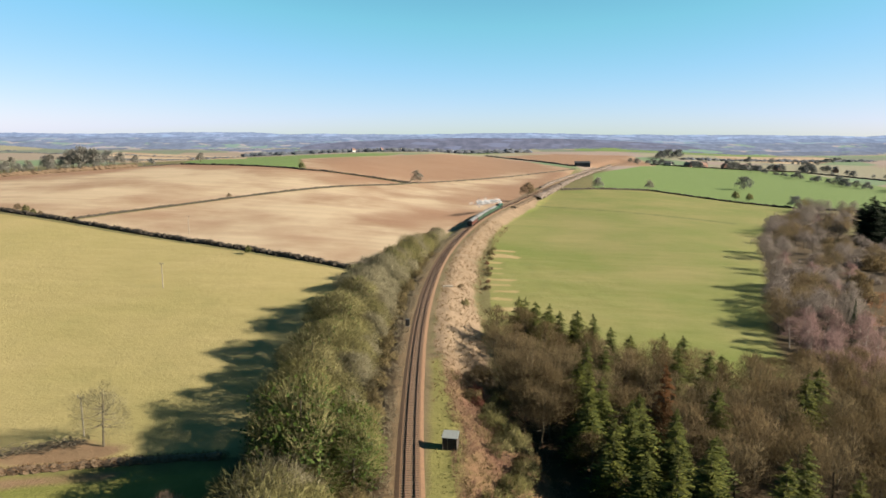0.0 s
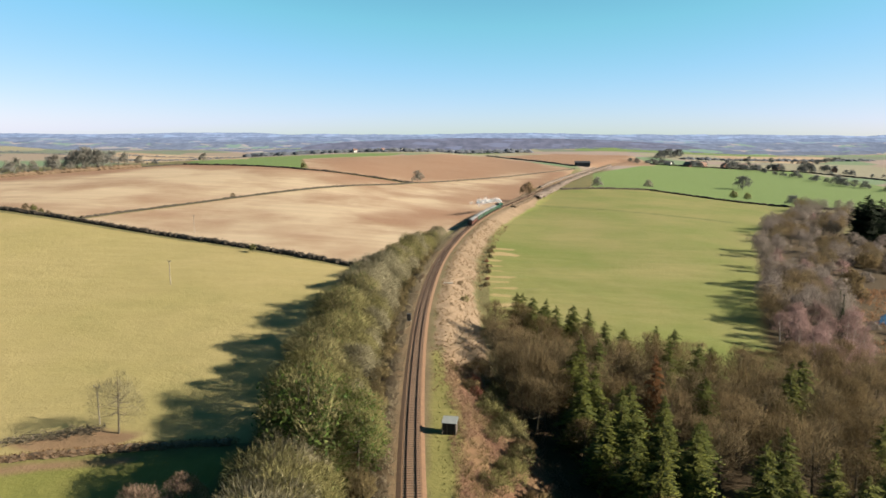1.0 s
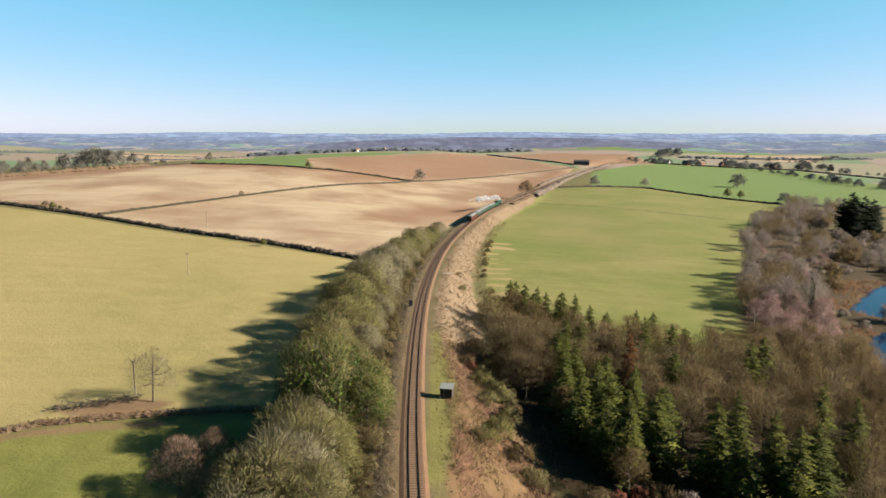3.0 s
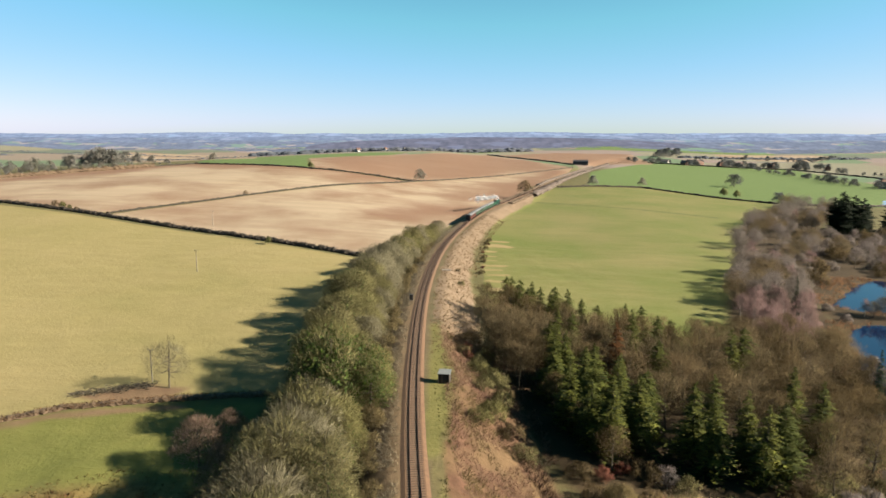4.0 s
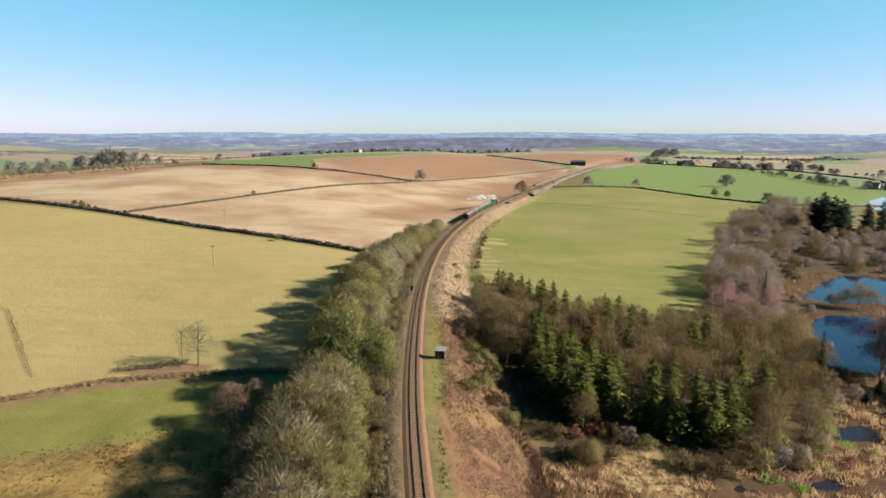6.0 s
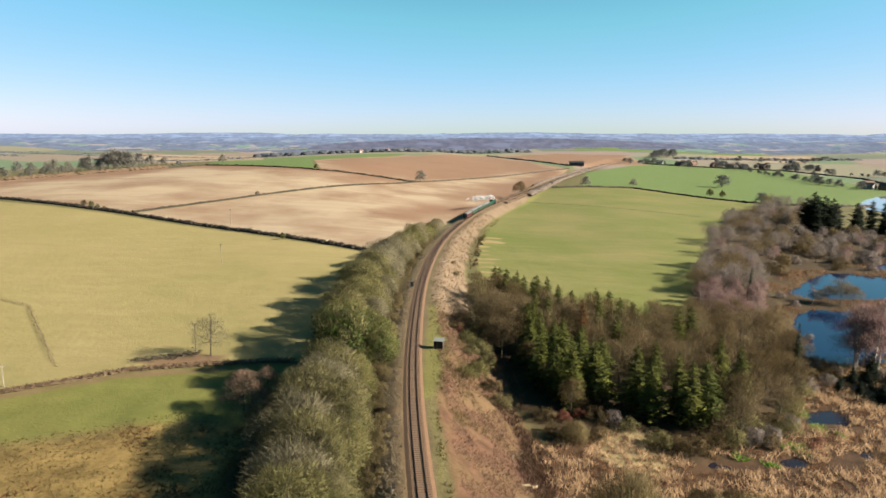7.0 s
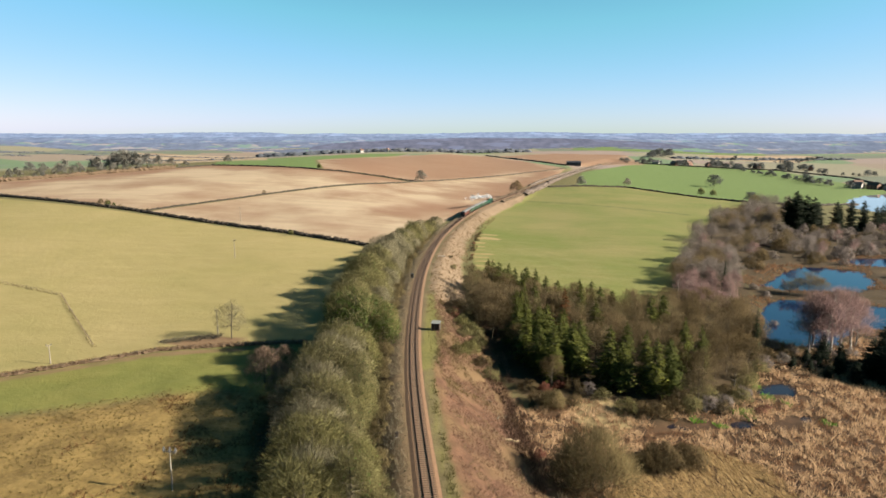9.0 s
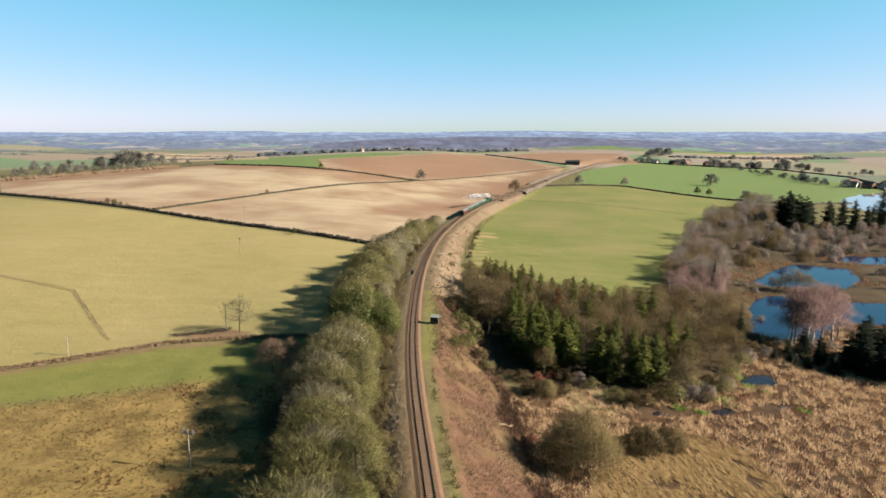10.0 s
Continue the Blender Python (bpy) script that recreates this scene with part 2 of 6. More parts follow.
MEADOW = [[(14, 190), (16, 215), (20, 297), (32, 390), (46, 455), (66, 525), (108, 626), (146, 642), (201, 648), (260, 587), (296, 560),
           (232, 470), (185, 380), (143, 286), (104, 196), (92, 145), (40, 140)]]
REED = [[(12, 40), (22, 68), (36, 74), (52, 70), (70, 74), (92, 96), (112, 122), (126, 118), (150, 140), (240, 100), (240, -120), (12, -120), (12, 10)]]
WOOD = [[(118, 140), (150, 128), (230, 125), (300, 160), (330, 330), (330, 420), (250, 420), (150, 240)],
        [(14, 182), (14, 120), (19, 92), (25, 70), (38, 72), (50, 62), (66, 66), (92, 88), (112, 120), (122, 150), (150, 240), (200, 320),
         (240, 400), (330, 520), (292, 548), (230, 470), (183, 382), (141, 286), (100, 196), (88, 156), (70, 150), (48, 156)],
        [(4, -130), (-3, 0), (-8, 60), (-11, 120), (-12, 180), (-10, 225), (-2, 290), (-12, 300), (-26, 262), (-30, 180), (-38, 100), (-38, 50), (-28, 20), (-24, -130)]]
ROUGH = [[(-27, 76), (-56, 78), (-82, 66), (-107, 58), (-200, 10), (-300, -150), (-20, -150)]]
PONDS = [
    [(146, 213), (160, 227), (174, 246), (189, 258), (198, 258), (206, 251), (214, 243), (196, 208), (182, 203), (169, 207), (156, 207)],
    [(130, 174), (141, 189), (154, 187), (169, 179), (198, 172), (190, 148), (168, 146), (152, 150), (134, 128), (119, 125), (114, 135)],
    [(228, 283), (256, 283), (262, 262), (240, 258), (220, 264)],
    [(426, 621), (517, 690), (560, 640), (470, 500), (390, 493), (370, 514)],
    [(89, 87), (92, 91), (99, 90), (97, 83), (93, 79), (89, 77), (87, 81)],
    [(78, 59), (84, 60), (91, 65), (93, 69), (88, 68), (81, 63)],
    [(55, 61), (60, 65.5), (69, 64), (70, 60), (62, 60)],
    [(71, 63), (74, 66), (78, 65), (76, 61.5)],
]
BARE = [[(-200, 33), (-121, 81), (-82, 103.5), (-55, 108), (-55, 105), (-82, 100.5), (-121, 78), (-200, 29)],
        [(-83, 112), (-70, 119), (-58, 117), (-60, 112), (-75, 109)]]
STRAW = [[(36, 74), (46, 76), (49, 66), (47, 58), (41, 54), (35, 63)], [(18, 232), (27, 233), (27, 236), (19, 235)], [(18, 242), (25, 242), (25, 244.5), (18, 244)], [(17, 251), (26, 250), (29, 253), (18, 254)],
         [(18, 262), (24, 262), (24, 264), (18, 264)], [(18, 272), (25, 271), (25, 273.5), (18, 274)], [(20, 283), (25, 282), (26, 286), (20, 286)],
         [(22, 296), (34, 296), (36, 300), (27, 306), (22, 303)], [(23, 312), (34, 311), (35, 315), (24, 316)], [(17, 222), (24, 221), (24, 224), (17, 225)],
         [(16, 208), (26, 210), (25, 213), (16, 212)]]
STRIP = [[(7.5, -10), (9.0, -10), (4.6, 20), (2.4, 45), (0.6, 66), (-0.4, 66), (1.4, 45), (3.6, 20)], [(-2.3, 68), (0.6, 68), (2.0, 84), (4.0, 104), (1.5, 126), (-1.0, 146), (-2.4, 146), (-2.2, 104)]]
DITCH = [[(61, 519), (130, 482), (197, 445), (200, 450), (132, 487), (64, 524)], [(-420, 205), (-300, 176), (-220, 168), (-220, 165), (-300, 172), (-420, 200)]]
RED = [[(-394, 470), (-300, 700), (-120, 640), (-20, 620), (-36, 572), (-130, 566), (-250, 612), (-345, 470)],
       [(-123, 607), (-28, 615), (176, 907), (80, 1290), (-79, 977), (-164, 774)], [(20, 600), (178, 903), (110, 640), (60, 500), (10, 500)],
       [(88, 1290), (192, 969), (356, 1114), (420, 1500), (250, 1500)], [(-30, 380), (30, 400), (26, 480), (-40, 470)]]
POND_LEVEL = [-13.2, -13.2, -13.2, -11.9, -12.2, -12.15, -11.75, -12.0]


def inside(poly, x, y):
    """Signed metres to a polygon's edge: positive within."""
    x, y = np.asarray(x, float), np.asarray(y, float)
    best, odd = np.full(np.shape(x), 1e9), np.zeros(np.shape(x), bool)
    for (ax, ay), (bx, by) in zip(poly, poly[1:] + poly[:1]):
        dx, dy = bx - ax, by - ay
        t = np.clip(((x - ax) * dx + (y - ay) * dy) / (dx * dx + dy * dy), 0, 1)
        best = np.minimum(best, np.hypot(x - ax - t * dx, y - ay - t * dy))
        if dy:
            odd ^= ((ay > y) != (by > y)) & (x < dx * (y - ay) / dy + ax)
    return np.where(odd, best, -best)


def rounded(poly, rounds=2):
    """Cut a polygon's corners."""
    for _ in range(rounds):
        out = []
        for (ax, ay), (bx, by) in zip(poly, poly[1:] + poly[:1]):
            out += [(ax * 0.75 + bx * 0.25, ay * 0.75 + by * 0.25), (ax * 0.25 + bx * 0.75, ay * 0.25 + by * 0.75)]
        poly = out
    return poly


def ragged(poly, reach):
    """Push an outline in and out by a few metres."""
    out = []
    for (ax, ay), (bx, by) in zip(poly, poly[1:] + poly[:1]):
        for f in (0.0, 0.5):
            x, y = ax + (bx - ax) * f, ay + (by - ay) * f
            out.append((x + reach * noise.noise(Vector((x * 0.16, y * 0.16, 3.0))), y + reach * noise.noise(Vector((x * 0.16, y * 0.16, 9.0)))))
    return out


PONDS = [ragged(rounded(p), 3.4 if k < 3 else 1.0) for k, p in enumerate(PONDS)]


def patch(polys, x, y):
    return np.max([inside(p, x, y) for p in polys], axis=0)


_ground_z = ground_z


def ground_z(x, y):
    """The land with its pond beds."""
    z = _ground_z(x, y)
    for p, level in zip(PONDS, POND_LEVEL):
        d = inside(p, x, y)
        bed = level + 0.25 - np.clip(d + 1.2, -50, 6) * 0.35
        z = np.where(d > -14, np.where(d > -1.5, np.minimum(z, bed), np.clip(z, level + 0.3, level + 0.6 + np.maximum(0, -d) * 0.25)), z)
    return z


def steps(*runs):
    """Grid lines: from, to, step, growing by a factor."""
    out = []
    for lo, hi, step, grow in runs:
        v = lo
        while v < hi - step * 0.3:
            out.append(v)
            v, step = v + step, step * grow
    return out


right_x = steps((60, 230, 4.0, 1.0), (230, 4700, 5.0, 1.075)) + [4700.0]
left_x = [-v for v in steps((30, 230, 4.0, 1.0), (230, 4700, 5.0, 1.075)) + [4700.0]][::-1]
GX = np.array(left_x + steps((-30, 60, 1.3, 1.0)) + right_x)[:, None]
GX = np.unique(GX.ravel())
GY = np.unique(np.array([-400.0, -300, -220, -160, -120] + steps((-90, 340, 2.0, 1.0), (340, 4800, 2.5, 1.028)) + [4850.0]))
MX, MY = np.meshgrid(GX, GY)
MZ = ground_z(MX, MY)
fine = np.vectorize(lambda a, b: noise.noise(Vector((a * 0.13, b * 0.13, 0.0))))
near = (np.abs(MX) < 160) & (MY < 300)
MZ = np.where(near & (np.abs(off_line(MX, MY)) > 7), MZ + 0.25 * fine(MX, MY), MZ)
nx, ny = len(GX), len(GY)


def gz(x, y):
    """Height of the ground sheet at a spot."""
    i = min(max(int(np.searchsorted(GX, x)) - 1, 0), nx - 2)
    j = min(max(int(np.searchsorted(GY, y)) - 1, 0), ny - 2)
    u, v = (x - GX[i]) / (GX[i + 1] - GX[i]), (y - GY[j]) / (GY[j + 1] - GY[j])
    return float((MZ[j, i] * (1 - u) + MZ[j, i + 1] * u) * (1 - v) + (MZ[j + 1, i] * (1 - u) + MZ[j + 1, i + 1] * u) * v)


idx = np.arange(nx * ny).reshape(ny, nx)
quads = np.stack([idx[:-1, :-1], idx[:-1, 1:], idx[1:, 1:], idx[1:, :-1]], -1).reshape(-1, 4)
me = bpy.data.meshes.new("ground")
me.vertices.add(nx * ny)
me.vertices.foreach_set("co", np.stack([MX, MY, MZ], -1).astype(np.float32).ravel())
me.loops.add(quads.size)
me.loops.foreach_set("vertex_index", quads.astype(np.int32).ravel())
me.polygons.add(len(quads))
me.polygons.foreach_set("loop_start", np.arange(0, quads.size, 4, dtype=np.int32))
me.polygons.foreach_set("use_smooth", np.ones(len(quads), bool))
me.update(calc_edges=True)
for key, polys in (("plough", PLOUGH), ("gold", GOLD), ("lush", LUSH), ("meadow", MEADOW), ("reed", REED), ("wood", WOOD), ("rough", ROUGH), ("sward", SWARD), ("bare", BARE), ("straw", STRAW), ("strip", STRIP), ("ditch", DITCH), ("red", RED)):
    a = me.attributes.new(key, "FLOAT", "POINT")
    a.data.foreach_set("value", patch(polys, MX, MY).astype(np.float32).ravel())
a = me.attributes.new("line", "FLOAT", "POINT")
a.data.foreach_set("value", np.where(MY < 1250, off_line(MX, MY), 999).astype(np.float32).ravel())
deep = np.clip(-natural(MX, MY), 0, 20)
side_off = off_line(MX, MY)
a = me.attributes.new("bank", "FLOAT", "POINT")
a.data.foreach_set("value", np.where(MY < 1250, np.minimum(side_off - np.where(MY < 76, 4.6, np.where(MY < 150, 6.0, 3.6)), 7.5 + 1.5 * deep * np.clip((600 - MY) / 100, 0, 1) * np.where(MY < 130, 1.15, 1.0) - side_off), -9).astype(np.float32).ravel())
a = me.attributes.new("late", "FLOAT", "POINT")
a.data.foreach_set("value", ((MY - 140) / 12).astype(np.float32).ravel())
a = me.attributes.new("far", "FLOAT", "POINT")
a.data.foreach_set("value", np.hypot(MX, MY).astype(np.float32).ravel())
ground = structure(new("ground", me), "rolling farmland with pasture, ploughed fields, marsh and embankment grass", "ground")


def ground_material():
    n = Nodes("farmland", 0.95, 0.0, 0.1)
    p = n.position()
    grain, clump, mid, broad = n.noise(p, 1.4, 6, 0.65), n.noise(p, 0.42, 4, 0.6), n.noise(p, 0.11, 5), n.noise(p, 0.018, 4)
    furrow = n.noise(n.position(0.012, 0.16, 0.1, turn=24), 1.0, 5, 0.6)
    drill = n.noise(n.position(0.02, 0.6, 0.1, turn=-62), 1.0, 4, 0.6)
    mow = n.noise(n.position(0.03, 0.25, 0.1, turn=12), 1.0, 5, 0.65)

    def tone(a, b, fac, lo=0.3, hi=0.7, speck=0.35):
        f = n.math("ADD", n.math("MULTIPLY", fac, 1 - speck), n.math("MULTIPLY", n.math("ADD", grain, clump), speck * 0.5))
        return n.mix(n.span(f, lo, hi), a, b)

    # distant patchwork of fields, greyed and blued to stand for haze
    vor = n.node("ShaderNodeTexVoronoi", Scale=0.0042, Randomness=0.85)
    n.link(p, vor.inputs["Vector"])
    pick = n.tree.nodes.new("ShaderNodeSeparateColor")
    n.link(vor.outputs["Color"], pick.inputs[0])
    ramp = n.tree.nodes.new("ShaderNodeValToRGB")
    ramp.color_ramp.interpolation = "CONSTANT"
    hazed_shades = ((0.0, (0.117, 0.138, 0.104)), (0.2, (0.213, 0.173, 0.159)), (0.36, (0.111, 0.166, 0.096)), (0.52, (0.138, 0.138, 0.135)),
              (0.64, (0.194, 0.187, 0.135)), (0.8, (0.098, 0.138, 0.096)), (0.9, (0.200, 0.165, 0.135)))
    while len(ramp.color_ramp.elements) < len(hazed_shades):
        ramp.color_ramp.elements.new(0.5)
    for e, (at, c) in zip(ramp.color_ramp.elements, hazed_shades):
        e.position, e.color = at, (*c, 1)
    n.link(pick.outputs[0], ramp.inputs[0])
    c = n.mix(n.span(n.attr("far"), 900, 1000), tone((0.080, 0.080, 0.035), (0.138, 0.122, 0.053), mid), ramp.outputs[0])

    def lay(c, key, shade, ragged=0.6, soft=0.3):
        d = n.math("ADD", n.attr(key), n.math("MULTIPLY", n.math("SUBTRACT", mid, 0.5), ragged * 4))
        return n.mix(n.span(d, -soft, soft), c, shade)

    c = lay(c, "gold", n.mix(n.span(broad, 0.35, 0.7), tone((0.212, 0.180, 0.080), (0.280, 0.234, 0.114), mow, speck=0.4), tone((0.168, 0.156, 0.060), (0.228, 0.200, 0.084), mid, speck=0.4)), 0.3)
    c = lay(c, "rough", tone((0.088, 0.060, 0.020), (0.275, 0.198, 0.074), mid, 0.36, 0.64, 0.55), 3.0, 4.0)
    c = lay(c, "sward", n.mix(n.span(broad, 0.4, 0.6), tone((0.091, 0.104, 0.025), (0.158, 0.162, 0.046), mid), tone((0.124, 0.124, 0.032), (0.187, 0.174, 0.054), mid)), 2.5, 3.0)
    c = lay(c, "lush", tone((0.084, 0.131, 0.041), (0.120, 0.174, 0.058), mow), 0.5, 1.5)
    c = lay(c, "meadow", n.mix(n.span(broad, 0.35, 0.65), tone((0.142, 0.139, 0.050), (0.192, 0.179, 0.074), mow), tone((0.092, 0.118, 0.028), (0.128, 0.147, 0.040), mow)), 0.3)
    earth = n.mix(n.span(broad, 0.42, 0.66), tone((0.272, 0.216, 0.150), (0.360, 0.294, 0.212), furrow, 0.3, 0.7, 0.15), tone((0.170, 0.108, 0.071), (0.237, 0.166, 0.112), drill, 0.25, 0.75, 0.15))
    ruddy = tone((0.150, 0.083, 0.052), (0.222, 0.140, 0.092), drill, 0.25, 0.75, 0.15)
    earth = n.mix(n.math("MULTIPLY", n.span(n.math("ADD", n.attr("red"), n.math("MULTIPLY", n.math("SUBTRACT", broad, 0.5), 90.0)), -26, 22), 0.88), earth, ruddy)
    c = lay(c, "plough", earth, 0.2)
    c = lay(c, "ditch", tone((0.060, 0.064, 0.022), (0.092, 0.094, 0.034), mid), 0.3, 1.6)
    c = lay(c, "reed", tone((0.026, 0.015, 0.009), (0.098, 0.058, 0.031), mid, 0.34, 0.66, 0.65), 1.5, 2.0)
    c = lay(c, "wood", tone((0.027, 0.020, 0.011), (0.069, 0.048, 0.024), mid, 0.3, 0.7, 0.5), 1.0, 2.0)
    # banks of the railway: pale dead grass and bare reddish earth, a mown strip beside the ballast
    d = n.math("ADD", n.attr("line"), n.math("MULTIPLY", n.math("SUBTRACT", mid, 0.5), 3.0))
    bank = n.mix(n.span(n.noise(p, 0.07, 3), 0.42, 0.58), tone((0.045, 0.024, 0.014), (0.152, 0.085, 0.054), clump, 0.32, 0.66, 0.5), tone((0.050, 0.031, 0.015), (0.174, 0.115, 0.062), mid, 0.32, 0.66, 0.6))
    pale = tone((0.092, 0.066, 0.042), (0.245, 0.185, 0.128), mid, 0.34, 0.66, 0.7)
    verge = tone((0.084, 0.066, 0.038), (0.165, 0.130, 0.078), mid, 0.3, 0.7, 0.6)
    c = lay(c, "bare", tone((0.128, 0.082, 0.048), (0.191, 0.133, 0.080), mid), 0.8, 1.0)
    c = lay(c, "straw", tone((0.223, 0.170, 0.080), (0.292, 0.234, 0.128), mid), 0.8, 0.8)
    c = n.mix(n.span(n.math("ADD", n.attr("bank"), n.math("MULTIPLY", n.math("SUBTRACT", mid, 0.5), 5.0)), -0.8, 0.8), c, n.mix(n.span(n.attr("late"), -1, 1), bank, pale))
    c = n.mix(n.math("MULTIPLY", n.math("MULTIPLY", n.span(d, 1.5, 2.2), n.span(d, 6.5, 7.5, 1.0, 0.0)), n.span(n.attr("bank"), -1.0, 0.2, 1.0, 0.0)), c, verge)
    c = lay(c, "strip", tone((0.098, 0.100, 0.030), (0.190, 0.176, 0.062), mid, 0.3, 0.7, 0.6), 0.5, 0.8)
    c = n.mix(n.math("MULTIPLY", n.span(d, -8.0, -6.0), n.span(d, -2.0, -1.2, 1.0, 0.0)), c, tone((0.100, 0.070, 0.040), (0.190, 0.136, 0.080), mid))
    n.bump(n.math("ADD", n.math("ADD", grain, clump), n.math("MULTIPLY", mid, 1.2)), 0.6, 0.28)
    return n.colour(c)


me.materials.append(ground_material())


def water_material(name, gloss, tint=(0.006, 0.024, 0.042)):
    n = Nodes(name, 0.03, 0.0, gloss)
    n.bump(n.noise(n.position(), 0.9, 3), 0.04, 0.05)
    return n.colour(tint)


# base tints carry some of the reflected sky: blue here, pale on the lake
WATER = water_material("pond_water", 0.15, (0.003, 0.010, 0.040))
POOL = water_material("pool_water", 0.12, (0.014, 0.014, 0.022))
LAKE = water_material("lake_water", 1.0, (0.24, 0.26, 0.29))
for k, (p, level) in enumerate(zip(PONDS, POND_LEVEL)):
    cx, cy = np.mean([q[0] for q in p]), np.mean([q[1] for q in p])
    rim = [(cx + (x - cx) * 1.08, cy + (y - cy) * 1.08, level) for x, y in p]
    names = ("still dark blue pond reflecting the clear sky", "still pond among reeds and bare trees", "strip of pond behind bare trees",
             "pale lake at the edge of a green field", "small dark pool among dead reeds", "shallow winding puddle in the reed marsh",
             "dark boggy pool at the edge of the wood", "small round puddle in the marsh")
    structure(link_mesh("water", rim, [tuple(range(len(rim)))], LAKE if k == 3 else POOL if k > 3 else WATER), names[k], "pond")


# ---- plants ----
BARK = plain("bark", (0.037, 0.029, 0.018), (0.106, 0.088, 0.058), 1.5)
BIRCH_BARK = plain("birch_bark", (0.170, 0.150, 0.135), (0.520, 0.480, 0.440), 1.0)
TWIG = twig_material("bare_twigs", (0.084, 0.078, 0.034), (0.305, 0.284, 0.136), (0.190, 0.182, 0.066))
TWIG_WOOD = twig_material("woodland_twigs", (0.062, 0.048, 0.026), (0.206, 0.160, 0.085), (0.156, 0.114, 0.056))
TWIG_GREY = twig_material("grey_twigs", (0.120, 0.114, 0.072), (0.330, 0.312, 0.205), (0.235, 0.210, 0.135))
TWIG_PALE = twig_material("pale_woodland_twigs", (0.090, 0.073, 0.042), (0.262, 0.212, 0.122), (0.200, 0.146, 0.078), sheer=0.45)
TWIG_WILLOW = twig_material("willow_twigs", (0.115, 0.092, 0.042), (0.270, 0.218, 0.110), None)
TWIG_MAUVE = twig_material("mauve_grey_twigs", (0.135, 0.117, 0.112), (0.355, 0.312, 0.300), (0.235, 0.208, 0.180), sheer=0.52)
TWIG_PINK = twig_material("pinkish_twigs", (0.186, 0.126, 0.091), (0.462, 0.328, 0.244), None)
TWIG_PLUM = twig_material("plum_birch_twigs", (0.160, 0.104, 0.104), (0.420, 0.284, 0.280), (0.310, 0.215, 0.200), sheer=0.52)
TWIG_RED = twig_material("reddish_twigs", (0.150, 0.052, 0.038), (0.330, 0.140, 0.100), (0.230, 0.120, 0.080))
IVY = twig_material("ivy_leaves", (0.020, 0.042, 0.009), (0.095, 0.150, 0.022), None, 0.7)
NEEDLE = twig_material("conifer_needles", (0.008, 0.017, 0.004), (0.132, 0.142, 0.017), (0.048, 0.064, 0.009), sheer=0.15)
DARK_NEEDLE = twig_material("dark_evergreen", (0.007, 0.013, 0.007), (0.018, 0.032, 0.015), None)
DARK_SPRUCE = twig_material("dark_spruce_needles", (0.012, 0.022, 0.010), (0.040, 0.062, 0.022), None)
RUST_NEEDLE = twig_material("rust_needles", (0.080, 0.035, 0.011), (0.149, 0.069, 0.022), None)


def wander(rng, k=1.0):
    return Vector((rng.uniform(-k, k), rng.uniform(-k, k), rng.uniform(-k, k)))


def limb_path(rng, start, way, length, lift, bits=4, wobble=0.12):
    pts, p, d = [start], start.copy(), way.normalized()
    for _ in range(bits):
        d = (d + wander(rng, wobble) + Vector((0, 0, lift))).normalized()
        p = p + d * length / bits
        pts.append(p.copy())
    return pts, d


class Twigs(Soup):
    """A crown's fine twigs, each shaded as part of the rounded mass that it belongs to."""

    def twig(self, base, tip, width, side, out, keep):
        s = side * width * 0.5
        face = (tip - base).cross(side)
        if face.dot(out) < 0:
            face = -face
        n = tuple((out * (1 - keep) + face.normalized() * keep).normalized())
        self.add([tuple(base - s), tuple(base + s), tuple(tip)], [(0, 1, 2)])
        self.n += [n, n, n]

    def grown(self, name, material, parent, label=""):
        ob = link_mesh(name, self.v, self.f, material, parent, label, True)
        ob.data.normals_split_custom_set_from_vertices(self.n)
        return ob


def unit(rng):
    z, a = rng.uniform(-1, 1), rng.uniform(0, 2 * math.pi)
    r = math.sqrt(1 - z * z)
    return Vector((r * math.cos(a), r * math.sin(a), z))


UP = Vector((0, 0, 1))


